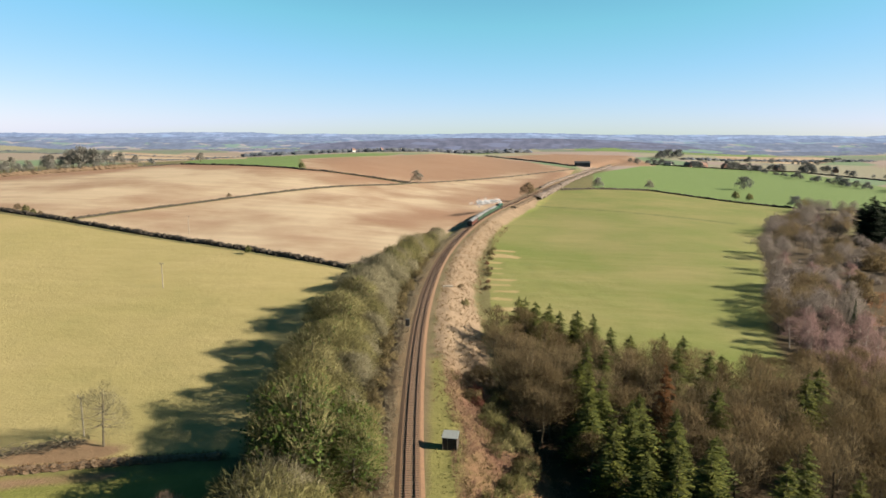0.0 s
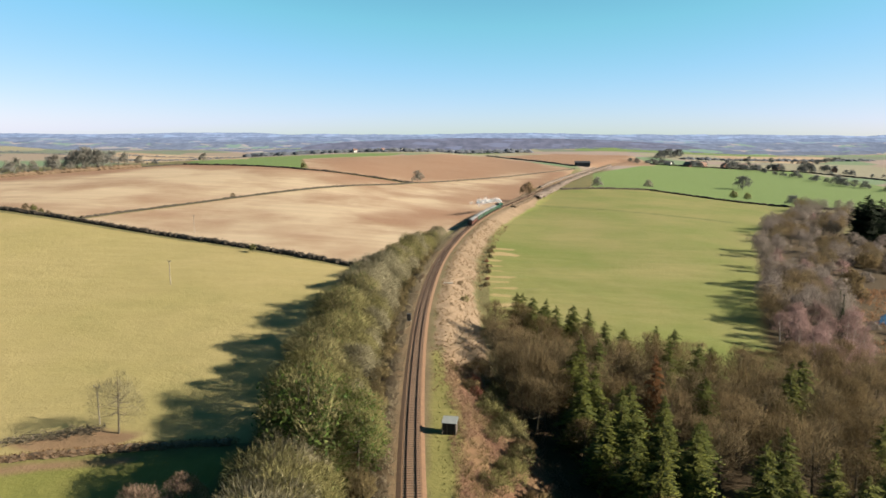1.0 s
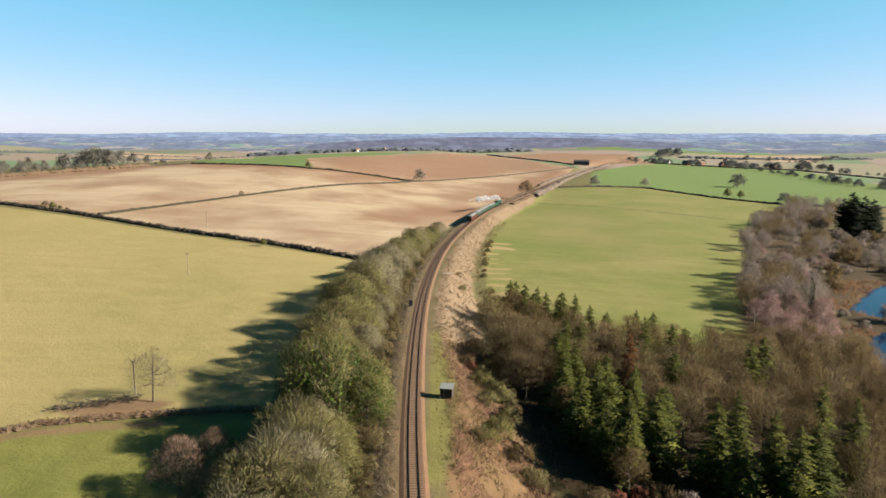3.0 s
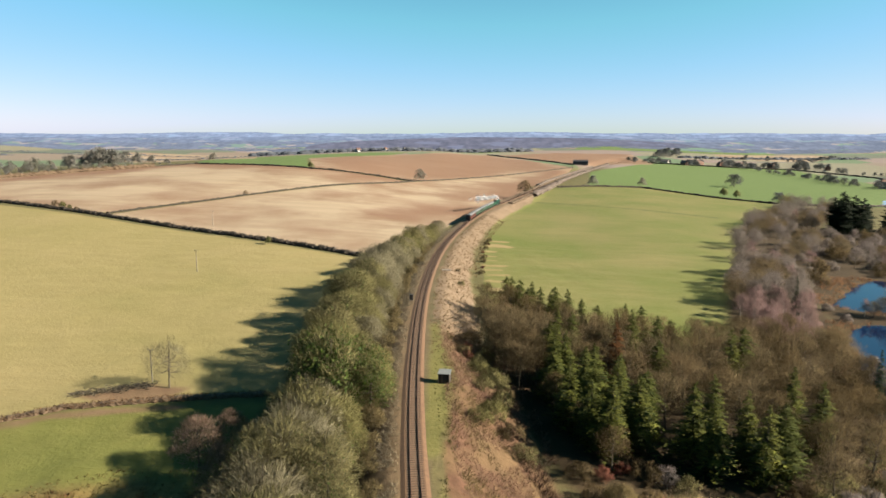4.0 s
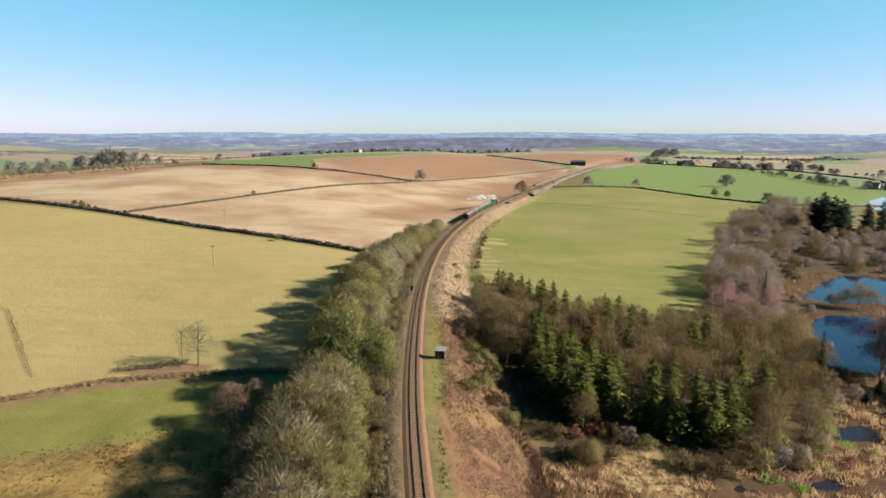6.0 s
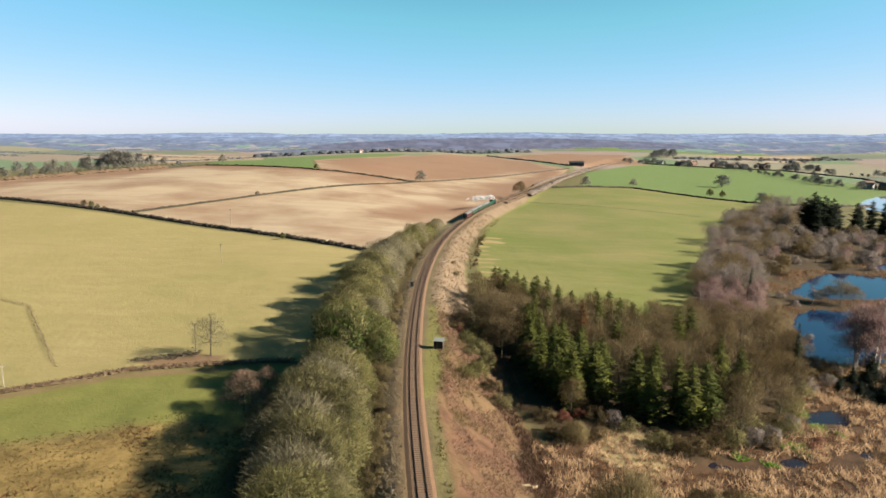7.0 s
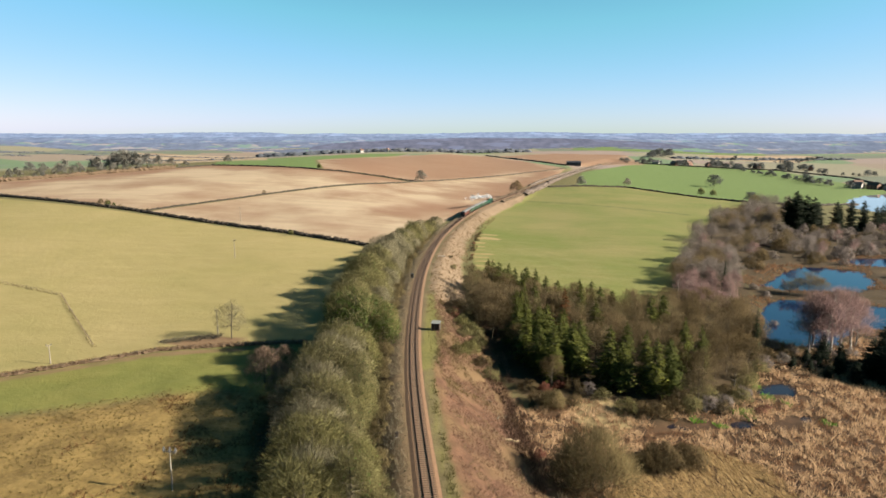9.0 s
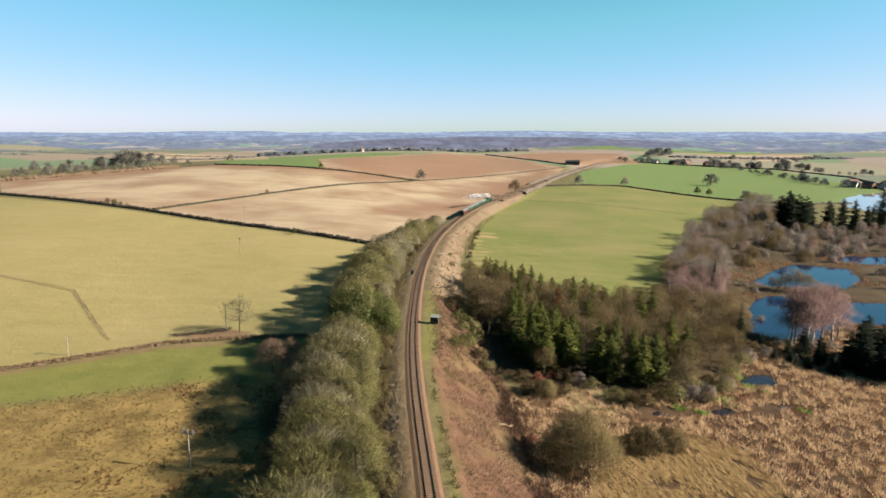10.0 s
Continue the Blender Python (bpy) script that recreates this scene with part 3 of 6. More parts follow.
def bare_tree(name, label, seed, h, spread=1.0, limbs=18, twigs=270, twig_width=0.1, fork=0.25, bark=BARK, twig=TWIG,
              ivy=0, stems=1, lean_up=0.5, keep=0.5, lobe=0.43, sides=4, spray=0.3, longest=1.35):
    """A leafless tree: trunk and limbs that end in rounded sprays of fine twigs, together a domed crown; at times with ivy."""
    rng = random.Random(seed)
    root = tagged(new(name), label, "tree" if stems == 1 else "shrub")
    wood, crown, leaves = Soup(), Twigs(), Soup()
    girth = 0.015 * h + 0.04
    wide, tall = 0.37 * h * spread, h * (1 - fork) * 0.9
    if stems == 1:
        trunk, _ = limb_path(rng, Vector((0, 0, -0.4)), Vector((rng.uniform(-0.08, 0.08), rng.uniform(-0.08, 0.08), 1)), h * 0.8, 0.05, 6, 0.06)
        wood.tube(trunk, [girth * (1 - 0.14 * i) for i in range(7)], 6)
    heart = Vector((0, 0, h * fork))
    middle = heart + UP * tall * 0.2
    for i in range(limbs):
        a = i * 2.4 + rng.uniform(-0.3, 0.3)
        c = 0.04 + 0.95 * ((i + rng.random()) / limbs)
        s = math.sqrt(max(0.0, 1 - c * c))
        goal = heart + Vector((math.cos(a) * s * wide, math.sin(a) * s * wide, c * tall)) * rng.uniform(0.52, 0.74)
        if stems == 1:
            f = 0.25 + 0.4 * c + rng.uniform(0, 0.15)
            j = min(5, int(f * 6))
            p = trunk[j].lerp(trunk[j + 1], f * 6 - j)
        else:
            p = Vector((math.cos(a), math.sin(a), 0)) * 0.05 * h + Vector((0, 0, -0.2))
        way = goal - p
        length = way.length
        path = [p + way * g + Vector((0, 0, -0.09 * length * math.sin(g * math.pi))) + wander(rng, 0.035 * length if 0 < g < 1 else 0) for g in (0, 0.25, 0.5, 0.75, 1)]
        r = girth * 0.42 * rng.uniform(0.7, 1.1)
        wood.tube(path, [r, r * 0.75, r * 0.55, r * 0.38, r * 0.2], sides)
        size = lobe * rng.uniform(0.8, 1.2) * min(wide, tall)
        out = (goal - middle).normalized()
        for k in range(twigs):
            if rng.random() < spray:  # shoots along the limb
                g = rng.uniform(0.3, 1.0)
                j = min(3, int(g * 4))
                b = path[j].lerp(path[j + 1], g * 4 - j) + unit(rng) * size * 0.25 * rng.random()
                t = b + (unit(rng) * 0.7 + out * 0.5 + UP * lean_up * 1.2).normalized() * size * rng.uniform(0.5, 1.25)
            else:
                u = (unit(rng) + out * 0.65 + UP * lean_up * 0.6).normalized()
                b = goal + u * size * rng.uniform(0.05, 0.8)
                t = goal + (u + wander(rng, 0.3) + UP * lean_up * 0.5).normalized() * size * rng.uniform(0.75, 1.22)
            b = t + (b - t).normalized() * min(max((t - b).length, 0.3 * size), longest * rng.uniform(0.6, 1.1))
            round_ = ((t - middle).normalized() * 0.75 + (t - goal).normalized() * 0.25).normalized()
            crown.twig(b, t, twig_width * rng.uniform(0.5, 1.4), unit(rng).cross((t - b).normalized()).normalized(), round_, keep)
        for _ in range(ivy):
            u = (unit(rng) + out * 0.4).normalized()
            b = goal + u * size * rng.random() ** 0.5 - way * rng.random() ** 2 * 0.6
            leaves.leaf(b, wander(rng).normalized() * rng.uniform(0.13, 0.28), wander(rng).normalized() * rng.uniform(0.1, 0.22))
    wood.done("trunk" if stems == 1 else "stem", bark, root)
    crown.grown("crown", twig, root)
    if ivy:
        leaves.done("ivy", IVY, root, "glossy green ivy leaves", heart=tuple(middle))
    return root


def conifer(name, label, seed, h, radius, needles=NEEDLE, bare=0.1, whorls=24, per=10, droop=0.35, power=0.85):
    """A spruce or the like: whorls of drooping, fringed branches round one straight stem."""
    rng = random.Random(seed)
    root = tagged(new(name), label, "tree")
    wood, crown = Soup(), Soup()
    wood.tube([(0, 0, -0.3), (0.05, 0, h * 0.5), (0, 0.05, h * 0.97)], [0.014 * h + 0.05, 0.008 * h, 0.01], 6)
    for i in range(whorls):
        f = i / (whorls - 1)
        z = h * (bare + (0.985 - bare) * f)
        reach_ = radius * max(0.05, (1 - f) ** power) * rng.uniform(0.88, 1.06)
        for k in range(max(4, int(per * (1 - 0.4 * f)))):
            a = i * 1.7 + k * 2 * math.pi / per + rng.uniform(-0.3, 0.3)
            length = reach_ * rng.uniform(0.5, 1.15) * (1 + 0.28 * math.sin(3 * a + 5 * f + seed) * math.sin(9 * f + 2 * a))
            out = Vector((math.cos(a), math.sin(a), 0))
            side = Vector((-math.sin(a), math.cos(a), 0))
            p0 = Vector((0, 0, z + rng.uniform(-0.7, 0.7) * h / whorls))
            for s in range(6):
                g = (s + 0.5) / 6
                b = p0 + out * length * g * 0.9 + Vector((0, 0, length * (0.2 * g - droop * g * g) + rng.uniform(-0.1, 0.1)))
                fan = length * 0.26 * (1.25 - g) + 0.24
                for sgn in (-1, 0, 1):
                    tip = b + (out * rng.uniform(0.6, 1.0) + side * sgn * rng.uniform(0.5, 1.1) + Vector((0, 0, rng.uniform(-0.3, 0.45)))) * fan
                    crown.blade(b, tip, fan * 0.55, (out * 0.3 + Vector((0, 0, 0.4)) + side * (sgn or 1) + wander(rng, 0.4)).normalized())
    crown.blade((0, 0, h * 0.93), (0, 0, h * 1.02), 0.15, (1, 0, 0))
    wood.done("trunk", BARK, root)
    crown.done("crown", needles, root, heart=(0, 0, h * 0.25), keep=0.45)
    return root


class Kind:
    """Plants built once and set out many times."""

    def __init__(self, group, *makers):
        self.group, self.makers, self.first, self.n = group, makers, {}, 0

    def plant(self, x, y, scale=1.0, turn=0.0, stretch=1.0, which=None, sink=0.0, label=""):
        i = (self.n if which is None else which) % len(self.makers)
        self.n += 1
        m = pose(x, y, gz(x, y) - sink, 0, 0, turn) @ Matrix.Diagonal((scale, scale, scale * stretch, 1))
        if i not in self.first:
            ob = self.first[i] = self.makers[i]()
            ob.matrix_basis = m
            tagged(ob, group=self.group)
        else:
            src = self.first[i]
            was = src.matrix_basis.copy()
            src.matrix_basis = Matrix.Identity(4)
            ob = copy_thing(src, m)
            src.matrix_basis = was
        if label:
            ob["label"] = label
        return ob


def scatter(poly, gap, rng, most=400, keep=None):
    xs, ys = [p[0] for p in poly], [p[1] for p in poly]
    out = []
    for _ in range(most * 30):
        x, y = rng.uniform(min(xs), max(xs)), rng.uniform(min(ys), max(ys))
        if inside(poly, x, y) > 0 and all((x - a) ** 2 + (y - b) ** 2 > gap * gap for a, b in out) and (keep is None or keep(x, y)):
            out.append((x, y))
            if len(out) >= most:
                break
    return out


shrubs = Kind("scrub bushes",
              lambda: bare_tree("scrub_bush", "rounded leafless olive-brown scrub bush", 51, 4.5, 2.2, 10, 125, 0.1, 0.05, stems=4, sides=3),
              lambda: bare_tree("scrub_bush", "dense leafless brown bush", 52, 4.0, 2.4, 10, 125, 0.1, 0.05, stems=4, sides=3, twig=TWIG_WOOD),
              lambda: bare_tree("scrub_bush", "low reddish leafless bush", 53, 3.0, 2.4, 10, 140, 0.08, 0.05, stems=4, sides=3, twig=TWIG_RED),
              lambda: bare_tree("scrub_bush", "grey-plum leafless willow scrub", 54, 4.5, 2.0, 10, 125, 0.1, 0.05, stems=4, sides=3, twig=TWIG_MAUVE),
              lambda: bare_tree("scrub_bush", "large pale olive willow bush in the marsh", 55, 4.6, 2.1, 24, 420, 0.036, 0.05, stems=4, twig=TWIG_WILLOW, lobe=0.5, longest=0.8),
              lambda: bare_tree("scrub_bush", "low wide brown bush among the reeds", 56, 3.0, 3.0, 20, 340, 0.042, 0.02, stems=4, twig=TWIG_WOOD, longest=0.6),
              lambda: bare_tree("scrub_bush", "low grey-tan bramble thicket", 57, 4.0, 2.4, 10, 130, 0.085, 0.02, stems=4, sides=3, twig=TWIG_WILLOW))
line_trees = Kind("trees along the embankment",
                  lambda: bare_tree("bare_tree", "leafless olive-brown tree on the railway embankment", 1, 16, 0.98, 18, 520, 0.064, ivy=14, lean_up=0.2, longest=0.95),
                  lambda: bare_tree("bare_tree", "leafless pale grey-brown tree beside the railway", 2, 15, 1.02, 18, 520, 0.064, twig=TWIG_GREY, lean_up=0.2, longest=0.95),
                  lambda: bare_tree("bare_tree", "bushy leafless tree with mossy twigs beside the railway", 3, 15, 1.05, 18, 520, 0.064, fork=0.15, ivy=26, lean_up=0.2, longest=0.95),
                  lambda: bare_tree("bare_tree", "broad leafless embankment tree with pale twigs", 4, 15.5, 1.08, 20, 480, 0.064, lean_up=0.2, longest=0.95))
ivy_trees = Kind("trees along the embankment",
                 lambda: bare_tree("ivy_tree", "bare tree overgrown with dark green ivy", 11, 15.5, 1.0, 18, 240, 0.07, ivy=230),
                 lambda: bare_tree("ivy_tree", "bare tree thick with green ivy", 12, 15, 1.05, 18, 240, 0.07, ivy=190))
wood_trees = Kind("trees of the mixed wood",
                  lambda: bare_tree("woodland_tree", "slender leafless brown woodland tree", 21, 15.5, 0.95, 15, 205, 0.06, 0.35, twig=TWIG_WOOD, lean_up=0.8, lobe=0.52, keep=0.65, spray=0.5),
                  lambda: bare_tree("woodland_tree", "leafless woodland tree with brown twigs", 22, 14.5, 1.1, 15, 205, 0.06, 0.3, twig=TWIG_WOOD, lean_up=0.8, lobe=0.52, keep=0.65, spray=0.5),
                  lambda: bare_tree("woodland_tree", "leafless grey-brown tree in the wood", 23, 15.5, 0.95, 15, 205, 0.06, 0.35, twig=TWIG_PALE, lean_up=0.8, lobe=0.52, keep=0.65, spray=0.5),
                  lambda: bare_tree("woodland_tree", "spreading leafless oak-brown woodland tree", 24, 15, 1.2, 16, 215, 0.06, 0.28, twig=TWIG_PALE, lean_up=0.8, lobe=0.52, keep=0.65, spray=0.5))
spruces = Kind("conifers of the mixed wood",
               lambda: conifer("spruce_tree", "dark green spruce standing in the bare wood", 31, 15.5, 5.6, power=0.56),
               lambda: conifer("spruce_tree", "sunlit green spruce with drooping branches", 32, 15, 6.0, droop=0.45, power=0.54),
               lambda: conifer("spruce_tree", "narrow dark green spruce", 33, 15.8, 4.9, whorls=26, power=0.62))
pond_trees = Kind("bare trees round the ponds",
                  lambda: bare_tree("bare_tree", "round leafless mauve-grey tree near the ponds", 45, 13.5, 1.15, 15, 180, 0.078, twig=TWIG_MAUVE, lean_up=1.0, lobe=0.6, keep=0.7, spray=0.55),
                  lambda: bare_tree("bare_tree", "broad leafless grey-brown tree near the ponds", 46, 13, 1.3, 15, 180, 0.078, twig=TWIG_PALE, lean_up=1.0, lobe=0.6, keep=0.7, spray=0.55),
                  lambda: bare_tree("bare_tree", "tall leafless mauve-brown tree near the ponds", 47, 15, 0.95, 15, 180, 0.078, twig=TWIG_MAUVE, lean_up=1.0, lobe=0.6, keep=0.7, spray=0.55))
pink_trees = Kind("small trees beside the meadow",
                  lambda: bare_tree("bare_tree", "leafless tree with pinkish-brown twigs beside the meadow", 48, 14, 1.15, 18, 220, 0.08, 0.15, twig=TWIG_PINK))
birches = Kind("birches by the ponds",
               lambda: bare_tree("birch_tree", "slender leafless birch with plum-coloured twigs", 41, 16.5, 0.62, 15, 200, 0.046, 0.16, BIRCH_BARK, TWIG_PLUM, lean_up=1.0, lobe=0.72, keep=0.6, spray=0.55),
               lambda: bare_tree("birch_tree", "leafless birch with a pale trunk and purple-brown twigs", 42, 15.5, 0.68, 15, 200, 0.046, 0.16, BIRCH_BARK, TWIG_PLUM, lean_up=1.0, lobe=0.72, keep=0.6, spray=0.55))
field_trees = Kind("lone hedgerow trees",
                   lambda: bare_tree("hedgerow_tree", "lone leafless tree in a hedgerow", 61, 15, 1.15, 26, 170, 0.03, 0.2, twig=TWIG_GREY, lobe=0.4),
                   lambda: bare_tree("hedgerow_tree", "round-crowned leafless hedgerow tree", 62, 13, 1.3, 14, 170, 0.13, twig=TWIG_WOOD),
                   lambda: bare_tree("hedgerow_tree", "dark ivy-clad hedgerow tree", 63, 11, 1.1, 14, 150, 0.1, ivy=90))
evergreens = Kind("dark evergreens by the ponds",
                  lambda: conifer("evergreen_tree", "dense dark cypress by the ponds", 71, 14, 6.2, DARK_NEEDLE, 0.02, 24, 12, 0.12, 0.4),
                  lambda: conifer("evergreen_tree", "columnar dark yew beyond the ponds", 72, 15, 4.6, DARK_NEEDLE, 0.02, 24, 12, 0.05, 0.38))

rng = random.Random(7)
# the row on the embankment's left side
y = -110.0
while y < 318:
    deep = 21.5 if y < 200 else max(9, 21.5 - (y - 200) * 0.12)
    tall = 1.0 if y < 165 else max(0.5, 1.0 - (y - 175) * 0.0032)
    for k in range(2):
        yy = y + rng.uniform(-2.0, 2.0) + 4.0 * k
        x = float(line_x(yy)) - (9.5 + (deep - 9.5) * (0.15 + 0.55 * k + rng.random() * 0.3))
        s = tall * (rng.uniform(0.8, 1.05) if k == 0 else rng.uniform(1.28, 1.55))
        if not 88 < yy < 104:
            line_trees.plant(x, yy, s, rng.uniform(0, 360), rng.uniform(0.9, 1.05), which=1 if yy > 185 and rng.random() < 0.7 else None)
    y += 8.6
for x, y, s in [(-21, 91, 1.6), (-15, 97, 1.15), (-23, 101, 1.62), (-13, 90, 1.0), (-26, 107, 1.2)]:
    ivy_trees.plant(x, y, s, rng.uniform(0, 360))
y = -106.0
while y < 290:
    deep = 21.0 if y < 200 else max(10, 21.0 - (y - 200) * 0.12)
    yy = y + rng.uniform(-1.5, 1.5)
    # hidden bush, added to block sun and close gaps in the row's shadow
    shrubs.plant(float(line_x(yy)) - 9.5 - (deep - 9.5) * rng.uniform(0.5, 0.85), yy, rng.uniform(1.4, 2.0) * (1.0 if y < 150 else 0.75), rng.uniform(0, 360), 1.2, which=rng.choice((0, 1)), label="hidden bare bush added below the embankment trees to block the sun")
    for k in range(2):
        yy = y + 4.5 * k + rng.uniform(-1.5, 1.5)
        shrubs.plant(float(line_x(yy)) - rng.uniform(6.6, 8.8), yy, rng.uniform(0.55, 0.95), rng.uniform(0, 360), rng.uniform(0.8, 1.2), which=6, label="low grey-tan bramble thicket between track and trees")
    y += 9.0
for x, y, s in [(-43, 80, 0.86), (-39, 87, 0.7), (-36, 72, 0.75), (-33, 62, 0.72), (-30, 50, 0.6)]:
    pink_trees.plant(x, y, s, rng.uniform(0, 360))
# the mixed wood
CONIFERS = [(21, 178), (25, 174), (29, 176), (31, 171), (35, 168), (38, 163), (41, 157), (45, 154), (53, 154), (57, 152), (62, 142), (30, 133), (34, 134), (27, 125),
            (29, 115), (32, 107), (32, 99), (49, 133), (56, 134), (51, 117), (39, 105), (36, 93), (39, 90), (54, 92), (69, 120), (75, 127), (71, 95), (48, 86), (50, 81),
            (57, 84), (58, 78), (62, 80), (73, 88), (23, 181), (27, 169), (33, 164), (24, 166), (35, 112), (28, 121), (37, 99), (42, 96), (31, 103), (26, 112), (30, 91), (33, 87), (27, 98)]
for x, y in CONIFERS:
    spruces.plant(x, y, rng.uniform(0.9, 1.06) * (0.9 if y > 140 else 1.0), rng.uniform(0, 360), 1.0 if y < 140 else 0.9)
for x, y in scatter([(13, 170), (14, 120), (20, 96), (27, 74), (38, 74), (50, 66), (66, 69), (88, 90), (104, 120), (112, 148), (90, 152), (70, 146), (48, 152), (24, 180)], 6.0, rng, 105,
                    lambda a, b: not (a < 46 and b < 106) and not (a < 64 and b < 84) and not (a < 30 and b < 118) and all((a - u) ** 2 + (b - v) ** 2 > (42 if b < 108 else 20) for u, v in CONIFERS)):
    wood_trees.plant(x, y, rng.uniform(0.8, 1.0), rng.uniform(0, 360))
wood_trees.plant(19, 132, 1.15, 40, which=3, label="broad spreading bare tree at the edge of the wood")
larch = Kind("conifers of the mixed wood", lambda: conifer("larch_tree", "rust-brown dead larch among the green spruces", 36, 14.5, 3.6, RUST_NEEDLE, power=0.7),
             lambda: conifer("spruce_tree", "slim dark spruce at the edge of the pond", 37, 16, 2.6, DARK_SPRUCE, power=0.8))
larch.plant(41, 117, 1.25, 20, which=0)
larch.plant(98, 110, 1.0, 70, which=1)
larch.plant(121, 190, 0.9, 10, which=1, label="dark pine standing among the birches")
larch.plant(127, 202, 0.8, 130, which=1, label="dark pine standing among the birches")
for x, y in scatter([(20, 124), (23, 104), (28, 84), (33, 80), (31, 100), (26, 124)], 6.0, rng, 4):
    wood_trees.plant(x, y, rng.uniform(0.55, 0.8), rng.uniform(0, 360), which=0, label="slight leafless tree at the foot of the bank")
for x, y in scatter([(16, 150), (17, 118), (26, 116), (26, 150)], 5.0, rng, 8):
    wood_trees.plant(x, y, rng.uniform(0.7, 0.95), rng.uniform(0, 360))
for x, y in scatter([(90, 152), (98, 176), (104, 200), (128, 256), (152, 262), (132, 205), (110, 156), (100, 142)], 5.6, rng, 52):
    (birches if rng.random() < (0.85 if y < 195 else 0.12) else pond_trees).plant(x, y, rng.uniform(0.75, 1.0), rng.uniform(0, 360))
for x, y in scatter([(128, 256), (141, 286), (183, 382), (292, 548), (330, 520), (240, 400), (200, 320), (165, 262)], 7.5, rng, 62):
    (birches if rng.random() < (0.2 if y < 280 else 0.05) else pond_trees).plant(x, y, rng.uniform(0.72, 0.98), rng.uniform(0, 360))
for x, y in scatter([(190, 270), (230, 290), (270, 262), (330, 330), (330, 400), (240, 390), (200, 330)], 9.0, rng, 45, lambda a, b: max(inside(p, a, b) for p in PONDS) < -1.5):
    (birches if rng.random() < 0.2 else pond_trees).plant(x, y, rng.uniform(0.5, 0.85), rng.uniform(0, 360))
for x, y, s in [(119, 118, 1.5), (122, 115, 1.7), (126, 119, 1.65), (130, 121, 1.7), (135, 123, 1.5), (128, 128, 1.35), (123, 124, 1.45), (139, 127, 1.3), (215, 200, 0.8), (222, 212, 0.8), (150, 198, 0.5)]:
    birches.plant(x, y, s, rng.uniform(0, 360))
for x, y, s in [(160, 196, 0.85), (164, 194, 0.7), (157, 199, 0.6), (152, 196, 0.5)]:
    pond_trees.plant(x, y, s, rng.uniform(0, 360), which=1)
for x, y, s in [(246, 387, 1.4), (250, 383, 1.5), (254, 392, 1.6), (258, 386, 1.5), (263, 386, 1.4), (270, 392, 1.1), (279, 385, 1.2), (284, 390, 1.0), (291, 388, 1.25), (301, 390, 1.2), (309, 388, 1.0), (329, 403, 1.5), (338, 400, 1.3), (318, 396, 1.0),
                (125, 97, 0.85), (127, 92, 0.9), (131, 101, 1.0), (133, 95, 1.05), (131, 88, 0.9), (137, 108, 1.0), (141, 101, 1.1), (139, 92, 1.05), (147, 95, 1.15), (156, 92, 1.15), (167, 91, 1.15),
                (179, 92, 1.15), (138, 84, 0.9), (148, 104, 1.1), (159, 101, 1.1), (146, 84, 1.0), (156, 80, 1.1), (168, 80, 1.1), (121, 105, 0.55), (118, 100, 0.45), (114, 104, 0.4), (119, 111, 0.5), (109, 99, 0.32), (112, 95, 0.4), (118, 92, 0.5), (106, 103, 0.3), (113, 109, 0.35)]:
    evergreens.plant(x, y, s * (1.0 if y < 110 else 1.22), rng.uniform(0, 360), which=0 if y < 110 or x < 265 else 1)
